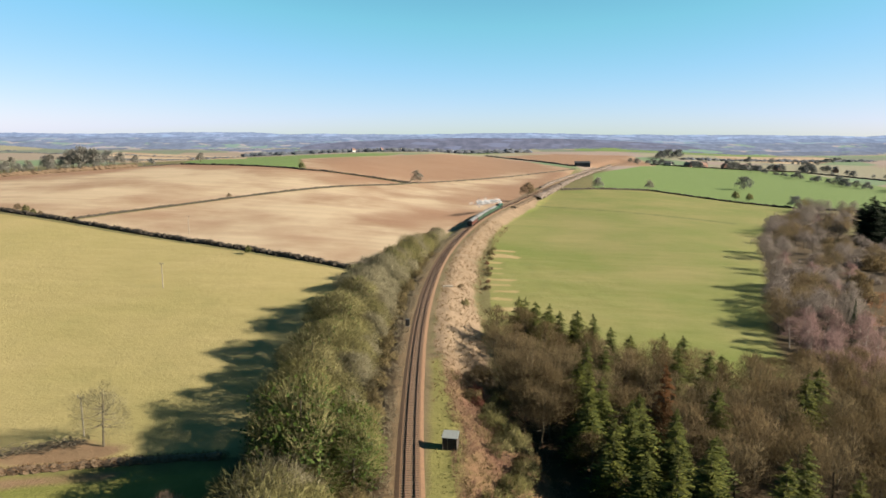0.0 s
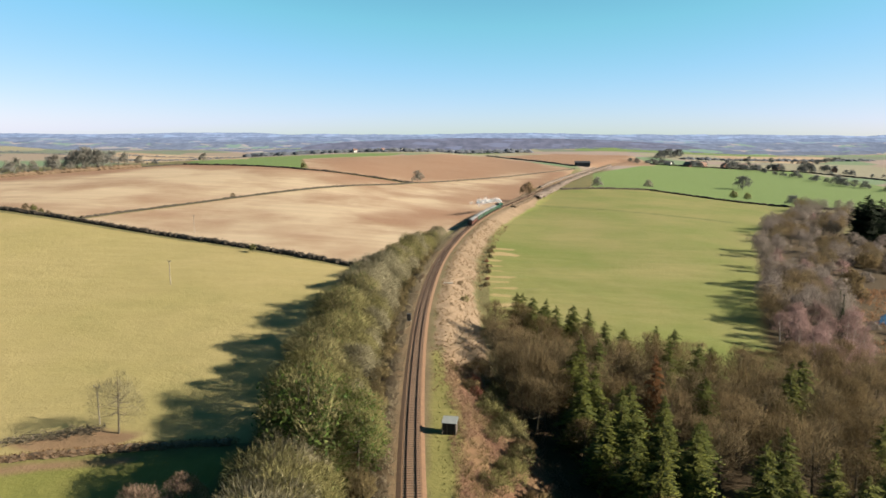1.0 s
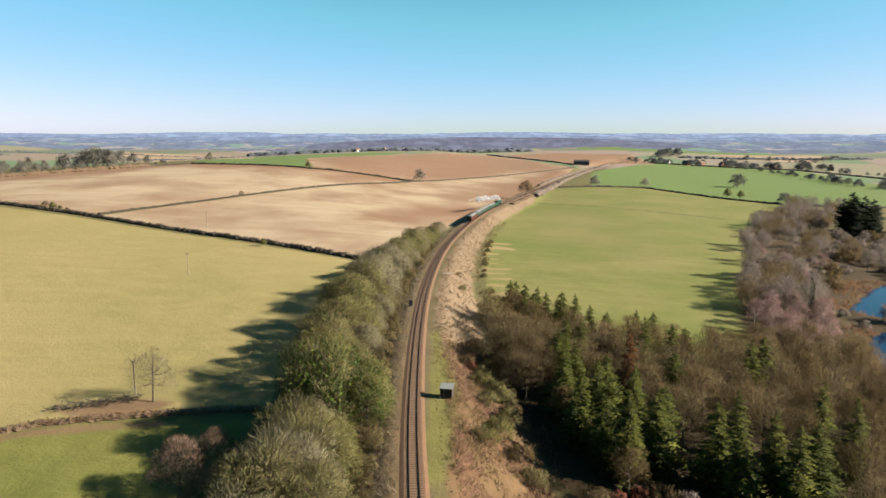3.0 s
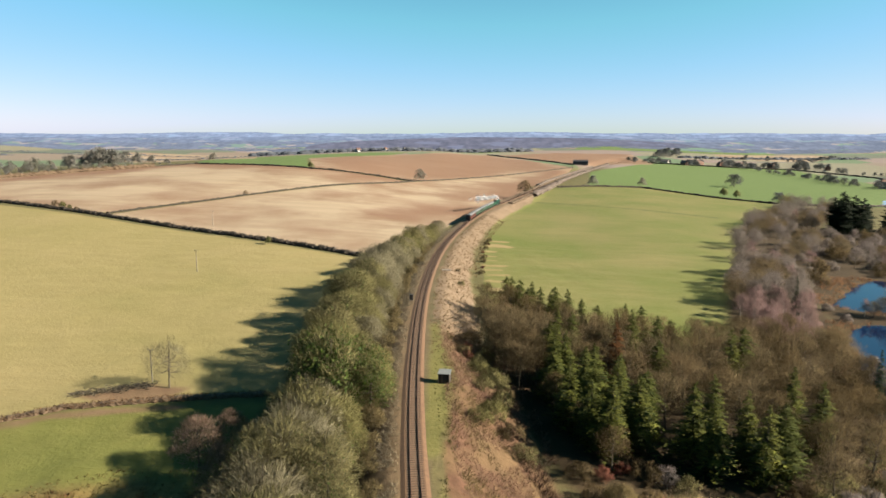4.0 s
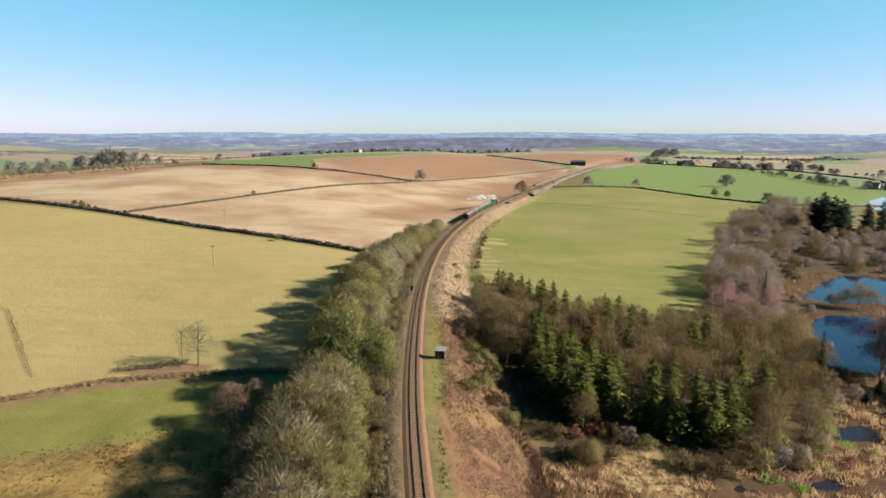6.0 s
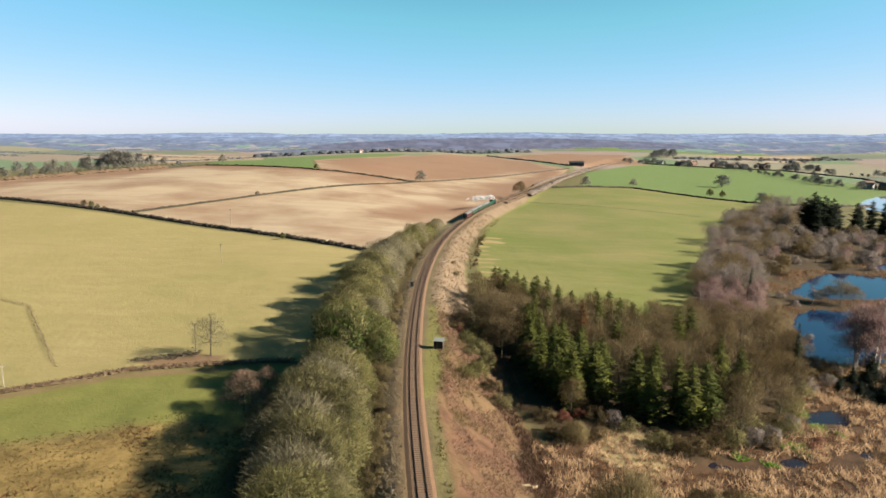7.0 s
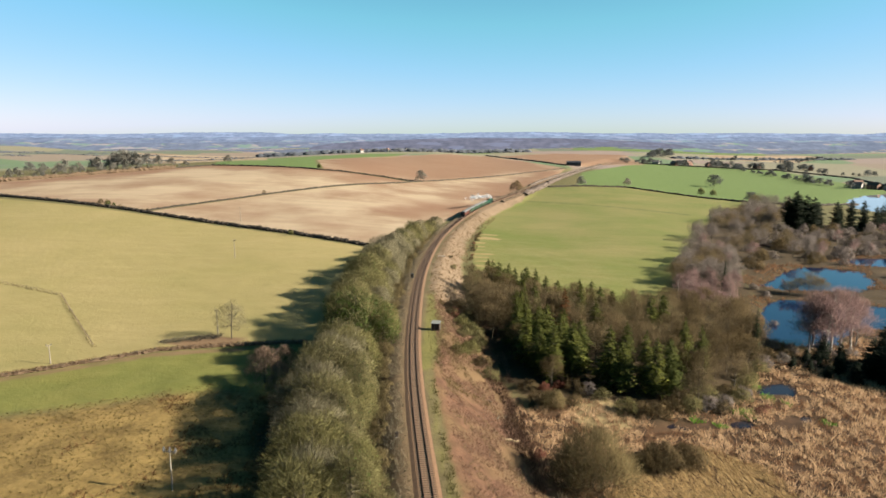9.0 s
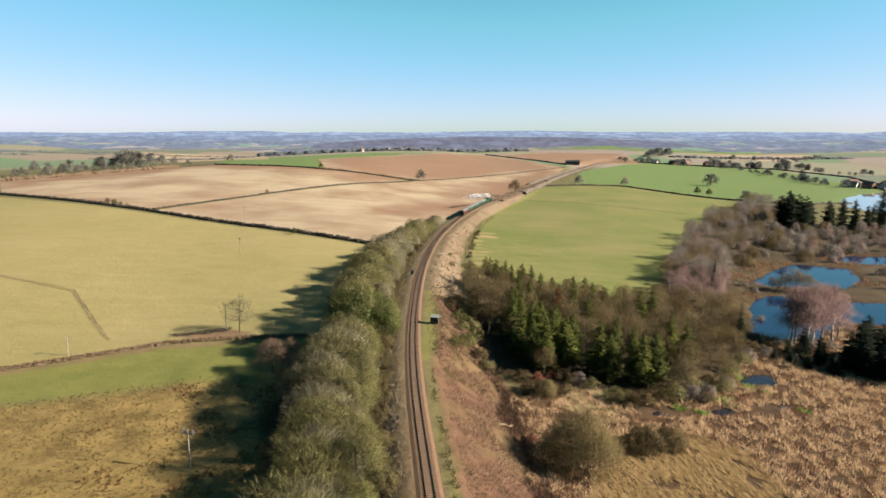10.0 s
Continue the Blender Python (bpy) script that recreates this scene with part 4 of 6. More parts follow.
for x, y, s, w in [(30.5, 70, 0.95, 4), (27, 72, 0.9, 1), (36, 72, 0.75, 1), (30, 80, 0.85, 2), (26, 80, 0.9, 1), (34, 82, 0.8, 2), (38, 80, 1.0, 1), (41, 79, 0.9, 3), (44, 76, 0.7, 0), (33, 34, 2.35, 4), (49, 43, 1.75, 5), (54.5, 44, 1.5, 5), (45, 41.5, 1.3, 5),
                   (51, 67, 1.0, 1), (48, 68, 0.9, 0), (55, 66, 1.05, 1), (60, 69, 1.1, 1), (64, 70, 1.0, 0), (69, 71, 1.05, 3), (74, 73, 1.0, 3), (79, 76, 0.9, 0), (81, 69, 0.6, 2), (84, 84, 1.0, 0), (82, 80, 0.9, 3), (88, 92, 0.9, 0), (93, 98, 1.0, 0), (98, 104, 1.1, 3), (103, 112, 1.0, 1), (77, 80, 1.0, 1), (70, 76, 1.1, 0), (64, 75, 1.0, 1),
                   (108, 120, 1.0, 3), (113, 118, 0.9, 3), (118, 113, 0.8, 1), (124, 114, 0.8, 3), (131, 116, 0.8, 3), (110, 112, 0.7, 1), (24, 45, 0.6, 2),
                   (10, 122, 0.9, 0), (7, 133, 0.8, 2), (12, 112, 0.9, 0), (9, 146, 0.8, 1), (14, 105, 0.8, 1), (6, 128, 0.7, 1), (10, 95, 0.6, 0), (12, 138, 0.8, 1), (8, 88, 0.75, 0), (11, 93, 0.9, 0), (13, 100, 0.9, 0), (9.5, 105, 0.7, 0), (13, 111, 0.95, 0), (9, 117, 0.8, 0), (14, 118, 0.9, 1), (7, 126, 0.7, 2), (11, 129, 0.9, 0), (14, 88, 0.9, 1), (16, 82, 0.8, 0), (6, 140, 0.6, 1), (72, 70, 0.8, 1), (84, 72, 0.5, 2), (16, 236, 0.5, 1), (17, 246, 0.45, 2), (18, 258, 0.55, 1), (19, 268, 0.5, 1), (19, 280, 0.45, 2), (21, 290, 0.5, 1), (22, 302, 0.6, 1), (24, 313, 0.5, 1), (6, 225, 0.4, 1), (7, 205, 0.5, 0),
                   (106, 108, 0.9, 3), (112, 104, 0.8, 3), (110, 116, 0.7, 1), (128, 128, 0.7, 3), (112, 136, 0.8, 3), (124, 152, 0.8, 3), (140, 192, 0.7, 3), (140, 204, 0.8, 3)]:
    shrubs.plant(x, y, s, rng.uniform(0, 360), 1.1 if w == 4 else 1.0, which=w)
for x, y in scatter([(150, 240), (180, 262), (215, 262), (262, 290), (300, 330), (300, 385), (235, 385), (190, 320)], 7.0, rng, 60, lambda a, b: max(inside(p, a, b) for p in PONDS) < -2):
    shrubs.plant(x, y, rng.uniform(1.0, 2.0), rng.uniform(0, 360), which=rng.choice((1, 3, 3)))
for x, y in scatter([(188, 160), (204, 180), (220, 240), (262, 250), (262, 150), (200, 130)], 9.0, rng, 30, lambda a, b: max(inside(p, a, b) for p in PONDS) < -2):
    shrubs.plant(x, y, rng.uniform(0.9, 1.6), rng.uniform(0, 360), which=rng.choice((1, 3)))


# ---- hedges ----
HEDGE = twig_material("hedge_twigs", (0.024, 0.018, 0.012), (0.080, 0.058, 0.032), None)
SCRUB = twig_material("scrub_hedge_twigs", (0.083, 0.058, 0.029), (0.199, 0.145, 0.075), None)
BRAMBLY = twig_material("rusty_hedge_twigs", (0.085, 0.048, 0.026), (0.210, 0.130, 0.070), None)
SCRUB_CORE = plain("scrub_hedge_core", (0.058, 0.037, 0.021), (0.124, 0.083, 0.046), 0.6)
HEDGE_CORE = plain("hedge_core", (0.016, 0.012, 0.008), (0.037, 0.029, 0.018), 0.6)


def hedge(points, label, height=2.0, width=2.2, step=1.2, seed=0, twigs=14, coat_of=None, core_of=None):
    """A thorn hedge: one lumpy core under a coat of twigs."""
    rng = random.Random(seed)
    root = tagged(new("hedge"), label, "hedge", "field hedges")
    verts, faces, coat = [], [], Soup()
    section = ((-0.5, 0.0), (-0.56, 0.45), (-0.36, 0.85), (0.0, 1.0), (0.36, 0.85), (0.56, 0.45), (0.5, 0.0))
    for (ax, ay), (bx, by) in zip(points, points[1:]):
        far = math.hypot(bx - ax, by - ay)
        n, ux, uy = max(1, int(far / step)), (bx - ax) / far, (by - ay) / far
        for i in range(n + 1):
            f = i / n
            x, y = ax + (bx - ax) * f, ay + (by - ay) * f
            z, h, w = gz(x, y) - 0.2, height * rng.uniform(0.65, 1.1), width * rng.uniform(0.75, 1.15)
            k = len(verts)
            for o, e in section:
                o = o * w + rng.uniform(-0.12, 0.12) * w
                verts.append((x + uy * o, y - ux * o, z + h * e * rng.uniform(0.9, 1.1)))
            if k:
                faces.extend((k - 7 + m, k - 6 + m, k + 1 + m, k + m) for m in range(6))
            for _ in range(twigs):
                a, e = rng.uniform(0, 6.28), rng.uniform(0.2, 1.0)
                b = Vector((x + math.cos(a) * width * 0.45 + ux * rng.uniform(0, step), y + math.sin(a) * width * 0.45 + uy * rng.uniform(0, step), z + h * e * 0.95))
                coat.blade(b, b + (wander(rng, 0.6) + Vector((math.cos(a) * 0.4, math.sin(a) * 0.4, 0.7))) * rng.uniform(0.4, 0.9) * (0.4 + 0.3 * height), 0.18, wander(rng).normalized())
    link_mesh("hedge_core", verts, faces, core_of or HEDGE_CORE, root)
    if twigs:
        coat.done("foliage", coat_of or HEDGE, root)
    return root


hedge([(-420, 432), (-323, 391), (-215, 340), (-128, 302), (-90, 284), (-37, 259)], "dark trimmed thorn hedge between pasture and plough", 2.2, 2.6, 1.1, 1)
hedge([(-186, 334), (-137, 427), (-47, 570), (-27, 613)], "thin grassy hedge between two ploughed fields", 1.3, 1.8, 1.6, 2)
hedge([(-425, 470), (-394, 499), (-330, 582), (-290, 634)], "tall scrubby hedge at the edge of a ploughed field", 4.0, 6.0, 2.0, 8, 16, SCRUB, SCRUB_CORE)
hedge([(-290, 634), (-261, 668), (-127, 605), (-31, 606)], "low dark hedge along the top of a ploughed hill", 1.8, 2.0, 2.0, 3, 6)
hedge([(-27, 613), (178, 905)], "low hedge and grass bank beside a ploughed field", 1.2, 1.6, 2.2, 4, 6)
hedge([(112, 634), (146, 645), (201, 651), (260, 588), (297, 562)], "dark hedge between two green fields", 1.9, 2.2, 1.5, 5, 8)
hedge([(189, 969), (82, 1292)], "dark hedge running up to a barn", 2.5, 3, 3.0, 6, 0)
hedge([(-150, 60), (-121, 83), (-82, 106), (-62, 110), (-40, 113)], "low scrubby brown hedge beside a track", 1.0, 2.3, 0.8, 7, 60, BRAMBLY, SCRUB_CORE)
for x, y, s, w in [(-81, 273, 0.42, 2), (-215, 342, 0.5, 2), (-210, 340, 0.35, 2), (-221, 345, 0.4, 1), (-204, 336, 0.25, 1), (-137, 427, 0.3, 1), (-129, 609, 0.65, 2), (68, 537, 1.15, 1), 
                   (266, 606, 0.95, 2), (276, 600, 0.85, 2), (-63.5, 117, 1.0, 0)]:
    field_trees.plant(x, y, s, rng.uniform(0, 360), which=w)


# ---- railway ----
BALLAST = plain("ballast", (0.092, 0.050, 0.027), (0.180, 0.106, 0.058), 1.2, 0.95, bump=0.6, local=False)
TIMBER = plain("sleeper_timber", (0.064, 0.042, 0.029), (0.159, 0.111, 0.077), 2.0, 0.9)
RUST = plain("rusty_rail", (0.05, 0.026, 0.018), (0.11, 0.06, 0.04), 3.0, 0.7, 0.5)


def along(y, off, z):
    s = float(line_slope(y))
    k = math.sqrt(1 + s * s)
    return (float(line_x(y)) + off / k, y - off * s / k, z)


def sweep(section, y0, y1, step, closed=True):
    """A cross-section of (offset, height) drawn along the line."""
    ys = np.arange(y0, y1 + 0.01, step)
    out, faces, n = [], [], len(section)
    for y in ys:
        out.extend(along(float(y), o, z) for o, z in section)
    for i in range(len(ys) - 1):
        for k in range(n if closed else n - 1):
            m = (k + 1) % n
            faces.append((i * n + k, i * n + m, (i + 1) * n + m, (i + 1) * n + k))
    return out, faces


track = structure(new("railway_track"), "single railway track on brown ballast with timber sleepers", "railway")
BED = [(-3.0, -0.5), (-2.25, -0.14), (-1.55, 0.12), (1.55, 0.12), (2.15, -0.14), (2.9, -0.5)]
link_mesh("ballast_bed", *sweep(BED, -120, 1240, 2.0, False), BALLAST, track)
for side in (-0.7535, 0.7535):
    rail = [(side - 0.07, 0.2), (side - 0.065, 0.22), (side - 0.012, 0.235), (side - 0.012, 0.32), (side - 0.035, 0.33), (side - 0.035, 0.36),
            (side + 0.035, 0.36), (side + 0.035, 0.33), (side + 0.012, 0.32), (side + 0.012, 0.235), (side + 0.065, 0.22), (side + 0.07, 0.2)]
    link_mesh("rail", *sweep(rail, -120, 1240, 2.0), RUST, track)


# ---- rough growth, in swathes ----
REED_STALK = twig_material("dead_reeds", (0.330, 0.212, 0.120), (0.820, 0.590, 0.375), None)
BROWN_REED = twig_material("brown_reeds", (0.112, 0.058, 0.032), (0.340, 0.196, 0.108), None)
LYING_GRASS = twig_material("lying_grass", (0.240, 0.155, 0.068), (0.600, 0.440, 0.220), None)
BROWN_GRASS = twig_material("rough_brown_grass", (0.086, 0.066, 0.019), (0.259, 0.197, 0.078), None)
BRAMBLE = twig_material("bramble_stems", (0.120, 0.066, 0.048), (0.320, 0.200, 0.145), None)
STRAW_GRASS = twig_material("straw_grass", (0.24, 0.175, 0.10), (0.47, 0.37, 0.24), None)
PALE_GRASS = twig_material("pale_bank_grass", (0.155, 0.105, 0.055), (0.322, 0.244, 0.155), None)
LINE_SCRUB = twig_material("lineside_brambles", (0.150, 0.125, 0.084), (0.340, 0.292, 0.205), None)
MOSS_SCRUB = twig_material("mossy_scrub", (0.056, 0.054, 0.016), (0.170, 0.150, 0.061), None)
GREEN_TUFT = twig_material("green_tufts", (0.085, 0.085, 0.028), (0.175, 0.155, 0.060), None)
BRACKEN = twig_material("dead_bracken", (0.070, 0.034, 0.015), (0.215, 0.120, 0.052), None)


def tufts(name, label, category, material, spots, size, blades, width, seed, splay=0.55, lean=(0.0, 0.0)):
    """Clumps of upright or arching blades as one swathe."""
    rng, soup = random.Random(seed), Soup()
    for x, y in spots:
        z, s = gz(x, y) - 0.05, size * rng.uniform(0.5, 1.3)
        for _ in range(blades):
            b = Vector((x + rng.gauss(0, 0.32) * s, y + rng.gauss(0, 0.32) * s, z))
            t = b + Vector((lean[0] + rng.uniform(-splay, splay), lean[1] + rng.uniform(-splay, splay), 1)) * s * rng.uniform(0.6, 1.2)
            soup.blade(b, t, width * rng.uniform(0.6, 1.4), (rng.uniform(-1, 1), rng.uniform(-1, 1), 0))
    return stuff(soup.done(name, material), label, category)


def strew(x0, x1, y0, y1, gap, seed, keep, gaps=-0.25):
    """Jittered spots on a lattice where keep() holds; clumped by noise."""
    rng, out, y = random.Random(seed), [], y0
    while y < y1:
        x = x0
        while x < x1:
            a, b = x + rng.uniform(-0.6, 0.6) * gap, y + rng.uniform(-0.6, 0.6) * gap
            if noise.noise(Vector((a * 0.12, b * 0.12, seed))) > gaps + rng.uniform(-0.2, 0.2):
                out.append((a, b))
            x += gap
        y += gap
    a = np.array(out)
    ok = keep(a[:, 0], a[:, 1])
    return [tuple(p) for p in a[ok]]


def dry(x, y):
    return np.max([inside(p, x, y) for p in PONDS], axis=0) < -0.4


LAIN = [(30, 8), (36, 30), (46, 46), (60, 50), (70, 42), (72, 24), (66, 6)]


def tussocky(x, y):
    """True on the tussocks, false in the wet gaps between them."""
    return np.array([noise.noise(Vector((a * 0.42, b * 0.34, 2.0))) + 0.5 * noise.noise(Vector((a * 0.11, b * 0.11, 7.0))) for a, b in zip(x, y)]) > -0.34


reeds = strew(20, 175, 8, 135, 0.98, 1, lambda x, y: (patch(REED, x, y) > -1) & (patch(WOOD, x, y) < 4) & dry(x, y) & (off_line(x, y) > 24) & (inside(LAIN, x, y) < 1) & tussocky(x, y), -0.6)
reeds += strew(20, 130, -75, 8, 1.7, 5, lambda x, y: (patch(REED, x, y) > -1) & (off_line(x, y) > 24), -0.6)
bleached = [noise.noise(Vector((x * 0.33, y * 0.27, 4.0))) + 0.6 * noise.noise(Vector((x * 0.9, y * 0.9, 8.0))) > -0.05 for x, y in reeds]
tufts("reed_bed", "bleached tussocks of dead reeds covering the wet marsh", "reeds", REED_STALK, [p for p, k in zip(reeds, bleached) if k], 1.3, 14, 0.16, 101, 0.8)
tufts("brown_reeds", "lower brown tussocks of dead reeds in the wet marsh", "reeds", BROWN_REED, [p for p, k in zip(reeds, bleached) if not k], 0.9, 12, 0.15, 119, 0.9)
tufts("lying_grass", "long golden dead grass lying combed over in the marsh", "grass", LYING_GRASS,
      strew(26, 76, 4, 54, 0.55, 16, lambda x, y: (inside(LAIN, x, y) > -1) & (off_line(x, y) > 24) & tussocky(x * 0.7 + y * 0.5, y * 0.35 - x * 0.4), -0.6), 0.8, 10, 0.11, 116, 0.55, (-0.9, 0.7))
WEED = twig_material("water_weed", (0.072, 0.192, 0.016), (0.168, 0.376, 0.039), None)
wr = random.Random(77)
tufts("water_weed", "bright green weed growing round the marsh pools", "weed", WEED,
      [(x + wr.gauss(0, w), y + wr.gauss(0, w)) for x, y, w, k in [(77, 69, 1.2, 60), (88, 80, 0.9, 30), (89, 88, 0.8, 25), (64, 65, 0.8, 16), (69, 62, 0.8, 20), (95, 64, 0.8, 18), (91, 76, 0.6, 12)] for _ in range(k)], 0.75, 8, 0.26, 112, 1.2)
tufts("straw_grass", "pale straw grass between the wood and the bushes", "grass", STRAW_GRASS,
      strew(33, 52, 52, 80, 0.9, 13, lambda x, y: patch(STRAW[:1], x, y) > -1.5), 0.6, 9, 0.13, 113, 1.2)
tufts("pond_reeds", "brown reeds and dead grass round the ponds", "reeds", BROWN_REED,
      strew(105, 270, 115, 300, 1.5, 2, lambda x, y: dry(x, y) & (np.max([inside(p, x, y) for p in PONDS], axis=0) > -6 - 5 * np.sin(x * 0.13 + 2 * np.sin(y * 0.09)))), 1.4, 7, 0.22, 102)
tufts("rough_grass", "brown tussocky grass on the low meadow", "grass", BROWN_GRASS,
      strew(-150, -24, 0, 80, 1.2, 3, lambda x, y: patch(ROUGH, x, y) > -2), 0.5, 7, 0.15, 103, 1.0)
tufts("bracken", "patches of dead brown bracken in the low meadow", "bracken", BRACKEN,
      strew(-75, -24, -5, 72, 1.1, 14, lambda x, y: (patch(ROUGH, x, y) > 1) & (np.sin(x * 0.3 + 2 * np.sin(y * 0.11)) + np.cos(y * 0.27 + np.sin(x * 0.4)) + (x + 50) * 0.05 > 0.35)), 0.7, 9, 0.16, 114, 1.1)
tufts("bank_scrub", "tangle of reddish bramble and dead grass on the embankment side", "scrub", BRAMBLE,
      strew(0, 40, -20, 140, 0.6, 4, lambda x, y: (off_line(x, y) > 6.5) & (off_line(x, y) < 27) & (np.sin(x * 0.55 + 1.7 * np.sin(y * 0.21)) + np.cos(y * 0.37 + np.sin(x * 0.8)) > -0.6), -0.4), 0.62, 10, 0.085, 104, 1.3)
TUSSOCK = twig_material("bank_tussocks", (0.100, 0.078, 0.032), (0.225, 0.175, 0.082), None)
tufts("bank_streaks", "pale straw grass in slanting streaks down the embankment", "grass", PALE_GRASS,
      strew(0, 34, -10, 132, 0.55, 17, lambda x, y: (off_line(x, y) > 7.5) & (off_line(x, y) < 24) & (np.sin((off_line(x, y) * 0.62 + y * 0.33) + 1.3 * np.sin(y * 0.13)) > 0.72), -0.3), 0.5, 8, 0.1, 117, 1.2)
# brambles darkened so that their colour also holds the trench's shadow
DITCH_STEM = twig_material("shadowed_ditch_stems", (0.030, 0.017, 0.012), (0.090, 0.052, 0.034), None)
tufts("ditch_scrub", "tangled brambles in the ditch at the embankment's foot, painted dark as in shadow", "scrub", DITCH_STEM,
      strew(14, 34, 10, 86, 0.8, 18, lambda x, y: (off_line(x, y) > 20.5 + 1.5 * np.sin(y * 0.21)) & (off_line(x, y) < 25 + 1.5 * np.sin(y * 0.13)), -0.25), 1.3, 14, 0.12, 118, 0.9)
tufts("bank_tussocks", "olive and straw tussocks on the upper embankment", "grass", TUSSOCK,
      strew(0, 32, 62, 150, 0.8, 15, lambda x, y: (off_line(x, y) > 7.5) & (off_line(x, y) < 17), 0.0), 0.85, 10, 0.12, 115, 1.0)
tufts("bank_grass", "pale dead grass on the embankment slope", "grass", PALE_GRASS,
      strew(-6, 45, 120, 400, 1.3, 5, lambda x, y: (off_line(x, y) > 3.6) & (off_line(x, y) < 18)), 0.65, 8, 0.16, 105, 1.2)
tufts("lineside_scrub", "grey-brown brambles between track and trees", "scrub", LINE_SCRUB,
      strew(-22, 8, -20, 340, 0.68, 6, lambda x, y: (off_line(x, y) < -2.7) & (off_line(x, y) > -9.5)), 0.7, 9, 0.09, 106, 1.3)
tufts("undergrowth", "mossy scrub and brambles under the trees", "scrub", MOSS_SCRUB,
      strew(-45, -6, -20, 300, 2.0, 7, lambda x, y: (off_line(x, y) < -8) & (off_line(x, y) > -27)), 1.6, 9, 0.2, 107, 0.8)
tufts("wood_undergrowth", "brown brambles on the floor of the wood", "scrub", BRAMBLE,
      strew(10, 125, 60, 180, 2.4, 8, lambda x, y: patch(WOOD[:1], x, y) > -2), 1.1, 8, 0.16, 108, 1.0)
tufts("verge_tufts", "green and straw tufts on the strip beside the track", "grass", GREEN_TUFT,
      strew(-4, 10, 0, 150, 1.3, 9, lambda x, y: (y > 66) & (off_line(x, y) > 4.2) & (off_line(x, y) < 7.5)), 0.35, 6, 0.14, 109, 0.8)

tufts("edge_scrub", "dark olive scrub along the top edge of the embankment", "scrub", MOSS_SCRUB,
      strew(2, 14, -5, 84, 0.8, 10, lambda x, y: (off_line(x, y) > 3.6 + 1.9 * (y > 72)) & (off_line(x, y) < 4.8 + 2.3 * (y > 72))), 0.75, 10, 0.14, 110, 0.9)

# ---- lineside hut ----
TAR = plain("tarred_boards", (0.019, 0.014, 0.011), (0.047, 0.034, 0.025), 3.0)
FELT = plain("grey_roof_felt", (0.115, 0.132, 0.138), (0.180, 0.198, 0.200), 1.5, 0.8)
WEATHERED = plain("weathered_timber", (0.094, 0.077, 0.061), (0.200, 0.166, 0.133), 2.0)
ORANGE = plain("faded_orange_board", (0.211, 0.072, 0.034), (0.288, 0.122, 0.066), 3.0)
PALE_STONE = plain("pale_concrete", (0.233, 0.211, 0.183), (0.344, 0.322, 0.288), 2.0)
BLACK = plain("black_paint", (0.007, 0.007, 0.008), (0.019, 0.018, 0.017), 3.0, 0.55)


def cuboid(cx, cy, cz, sx, sy, sz, bevel=0.02):
    bm = bmesh.new()
    bmesh.ops.create_cube(bm, size=1.0, matrix=Matrix.Translation((cx, cy, cz)) @ Matrix.Diagonal((sx, sy, sz, 1)))
    if bevel:
        bmesh.ops.bevel(bm, geom=bm.edges[:], offset=bevel, segments=1, affect="EDGES")
    return bm


hut = tagged(new("lineside_hut"), "small tarred timber hut with a grey felt roof beside the track", "hut")
hut.matrix_basis = pose(1.35, 101.6, gz(1.35, 101.6), 0, 0, -10)
W, D, H = 2.35, 2.0, 2.1
part("front_wall", cuboid(-0.75, -D / 2, H / 2, W - 1.5, 0.08, H), TAR, hut)
part("front_wall", cuboid(0.85, -D / 2, H / 2, W - 1.7, 0.08, H), TAR, hut)
part("lintel", cuboid(0.1, -D / 2, H - 0.12, 0.9, 0.08, 0.24), TAR, hut)
part("door", cuboid(0.1, -D / 2 + 0.07, 0.94, 0.86, 0.05, 1.84), BLACK, hut, "black boarded door")
for sx in (-1, 1):
    part("side_wall", cuboid(sx * W / 2, 0, H / 2, 0.08, D - 0.02, H), TAR, hut)
    part("corner_post", cuboid(sx * (W / 2 - 0.03), -D / 2 - 0.05, H / 2, 0.12, 0.1, H), WEATHERED, hut, "pale weathered corner post")
part("door_post", cuboid(-0.36, -D / 2 - 0.05, H / 2, 0.1, 0.08, H), WEATHERED, hut, "pale weathered door post")
part("rear_wall", cuboid(0, D / 2, H / 2 + 0.15, W, 0.08, H + 0.3), TAR, hut)
roof = bmesh.new()
bmesh.ops.create_cube(roof, size=1.0, matrix=pose(0, -0.02, H + 0.2, 7) @ Matrix.Diagonal((W + 0.3, D + 0.45, 0.09, 1)))
bmesh.ops.bevel(roof, geom=roof.edges[:], offset=0.02, segments=1, affect="EDGES")
part("roof", roof, FELT, hut, "grey felted lean-to roof")
part("board", cuboid(-W / 2 - 0.12, D / 2 - 0.3, 1.6, 0.1, 0.5, 1.1), ORANGE, hut, "faded orange board")


def lineside_box(y, off, s, label, material=BLACK):
    box = tagged(new("lineside_cabinet"), label, "cabinet")
    x, yy, _ = along(y, off, 0)
    box.matrix_basis = pose(x, yy, gz(x, yy), 0, 0, -math.degrees(math.atan(float(line_slope(y)))))
    part("plinth", cuboid(0, 0, 0.06, 0.8 * s, 0.7 * s, 0.2), PALE_STONE, box)
    part("case", cuboid(0, 0, 0.16 + 0.6 * s, 0.7 * s, 0.6 * s, 1.2 * s, 0.03), material, box)
    part("cover", cuboid(0, 0, 0.19 + 1.2 * s, 0.8 * s, 0.7 * s, 0.06), material, box)
    return box


lineside_box(171.5, -3.3, 1.5, "black steel lineside cabinet beside the rails")
lineside_box(33.0, -4.4, 0.7, "small dark lineside box in the grass", TAR)

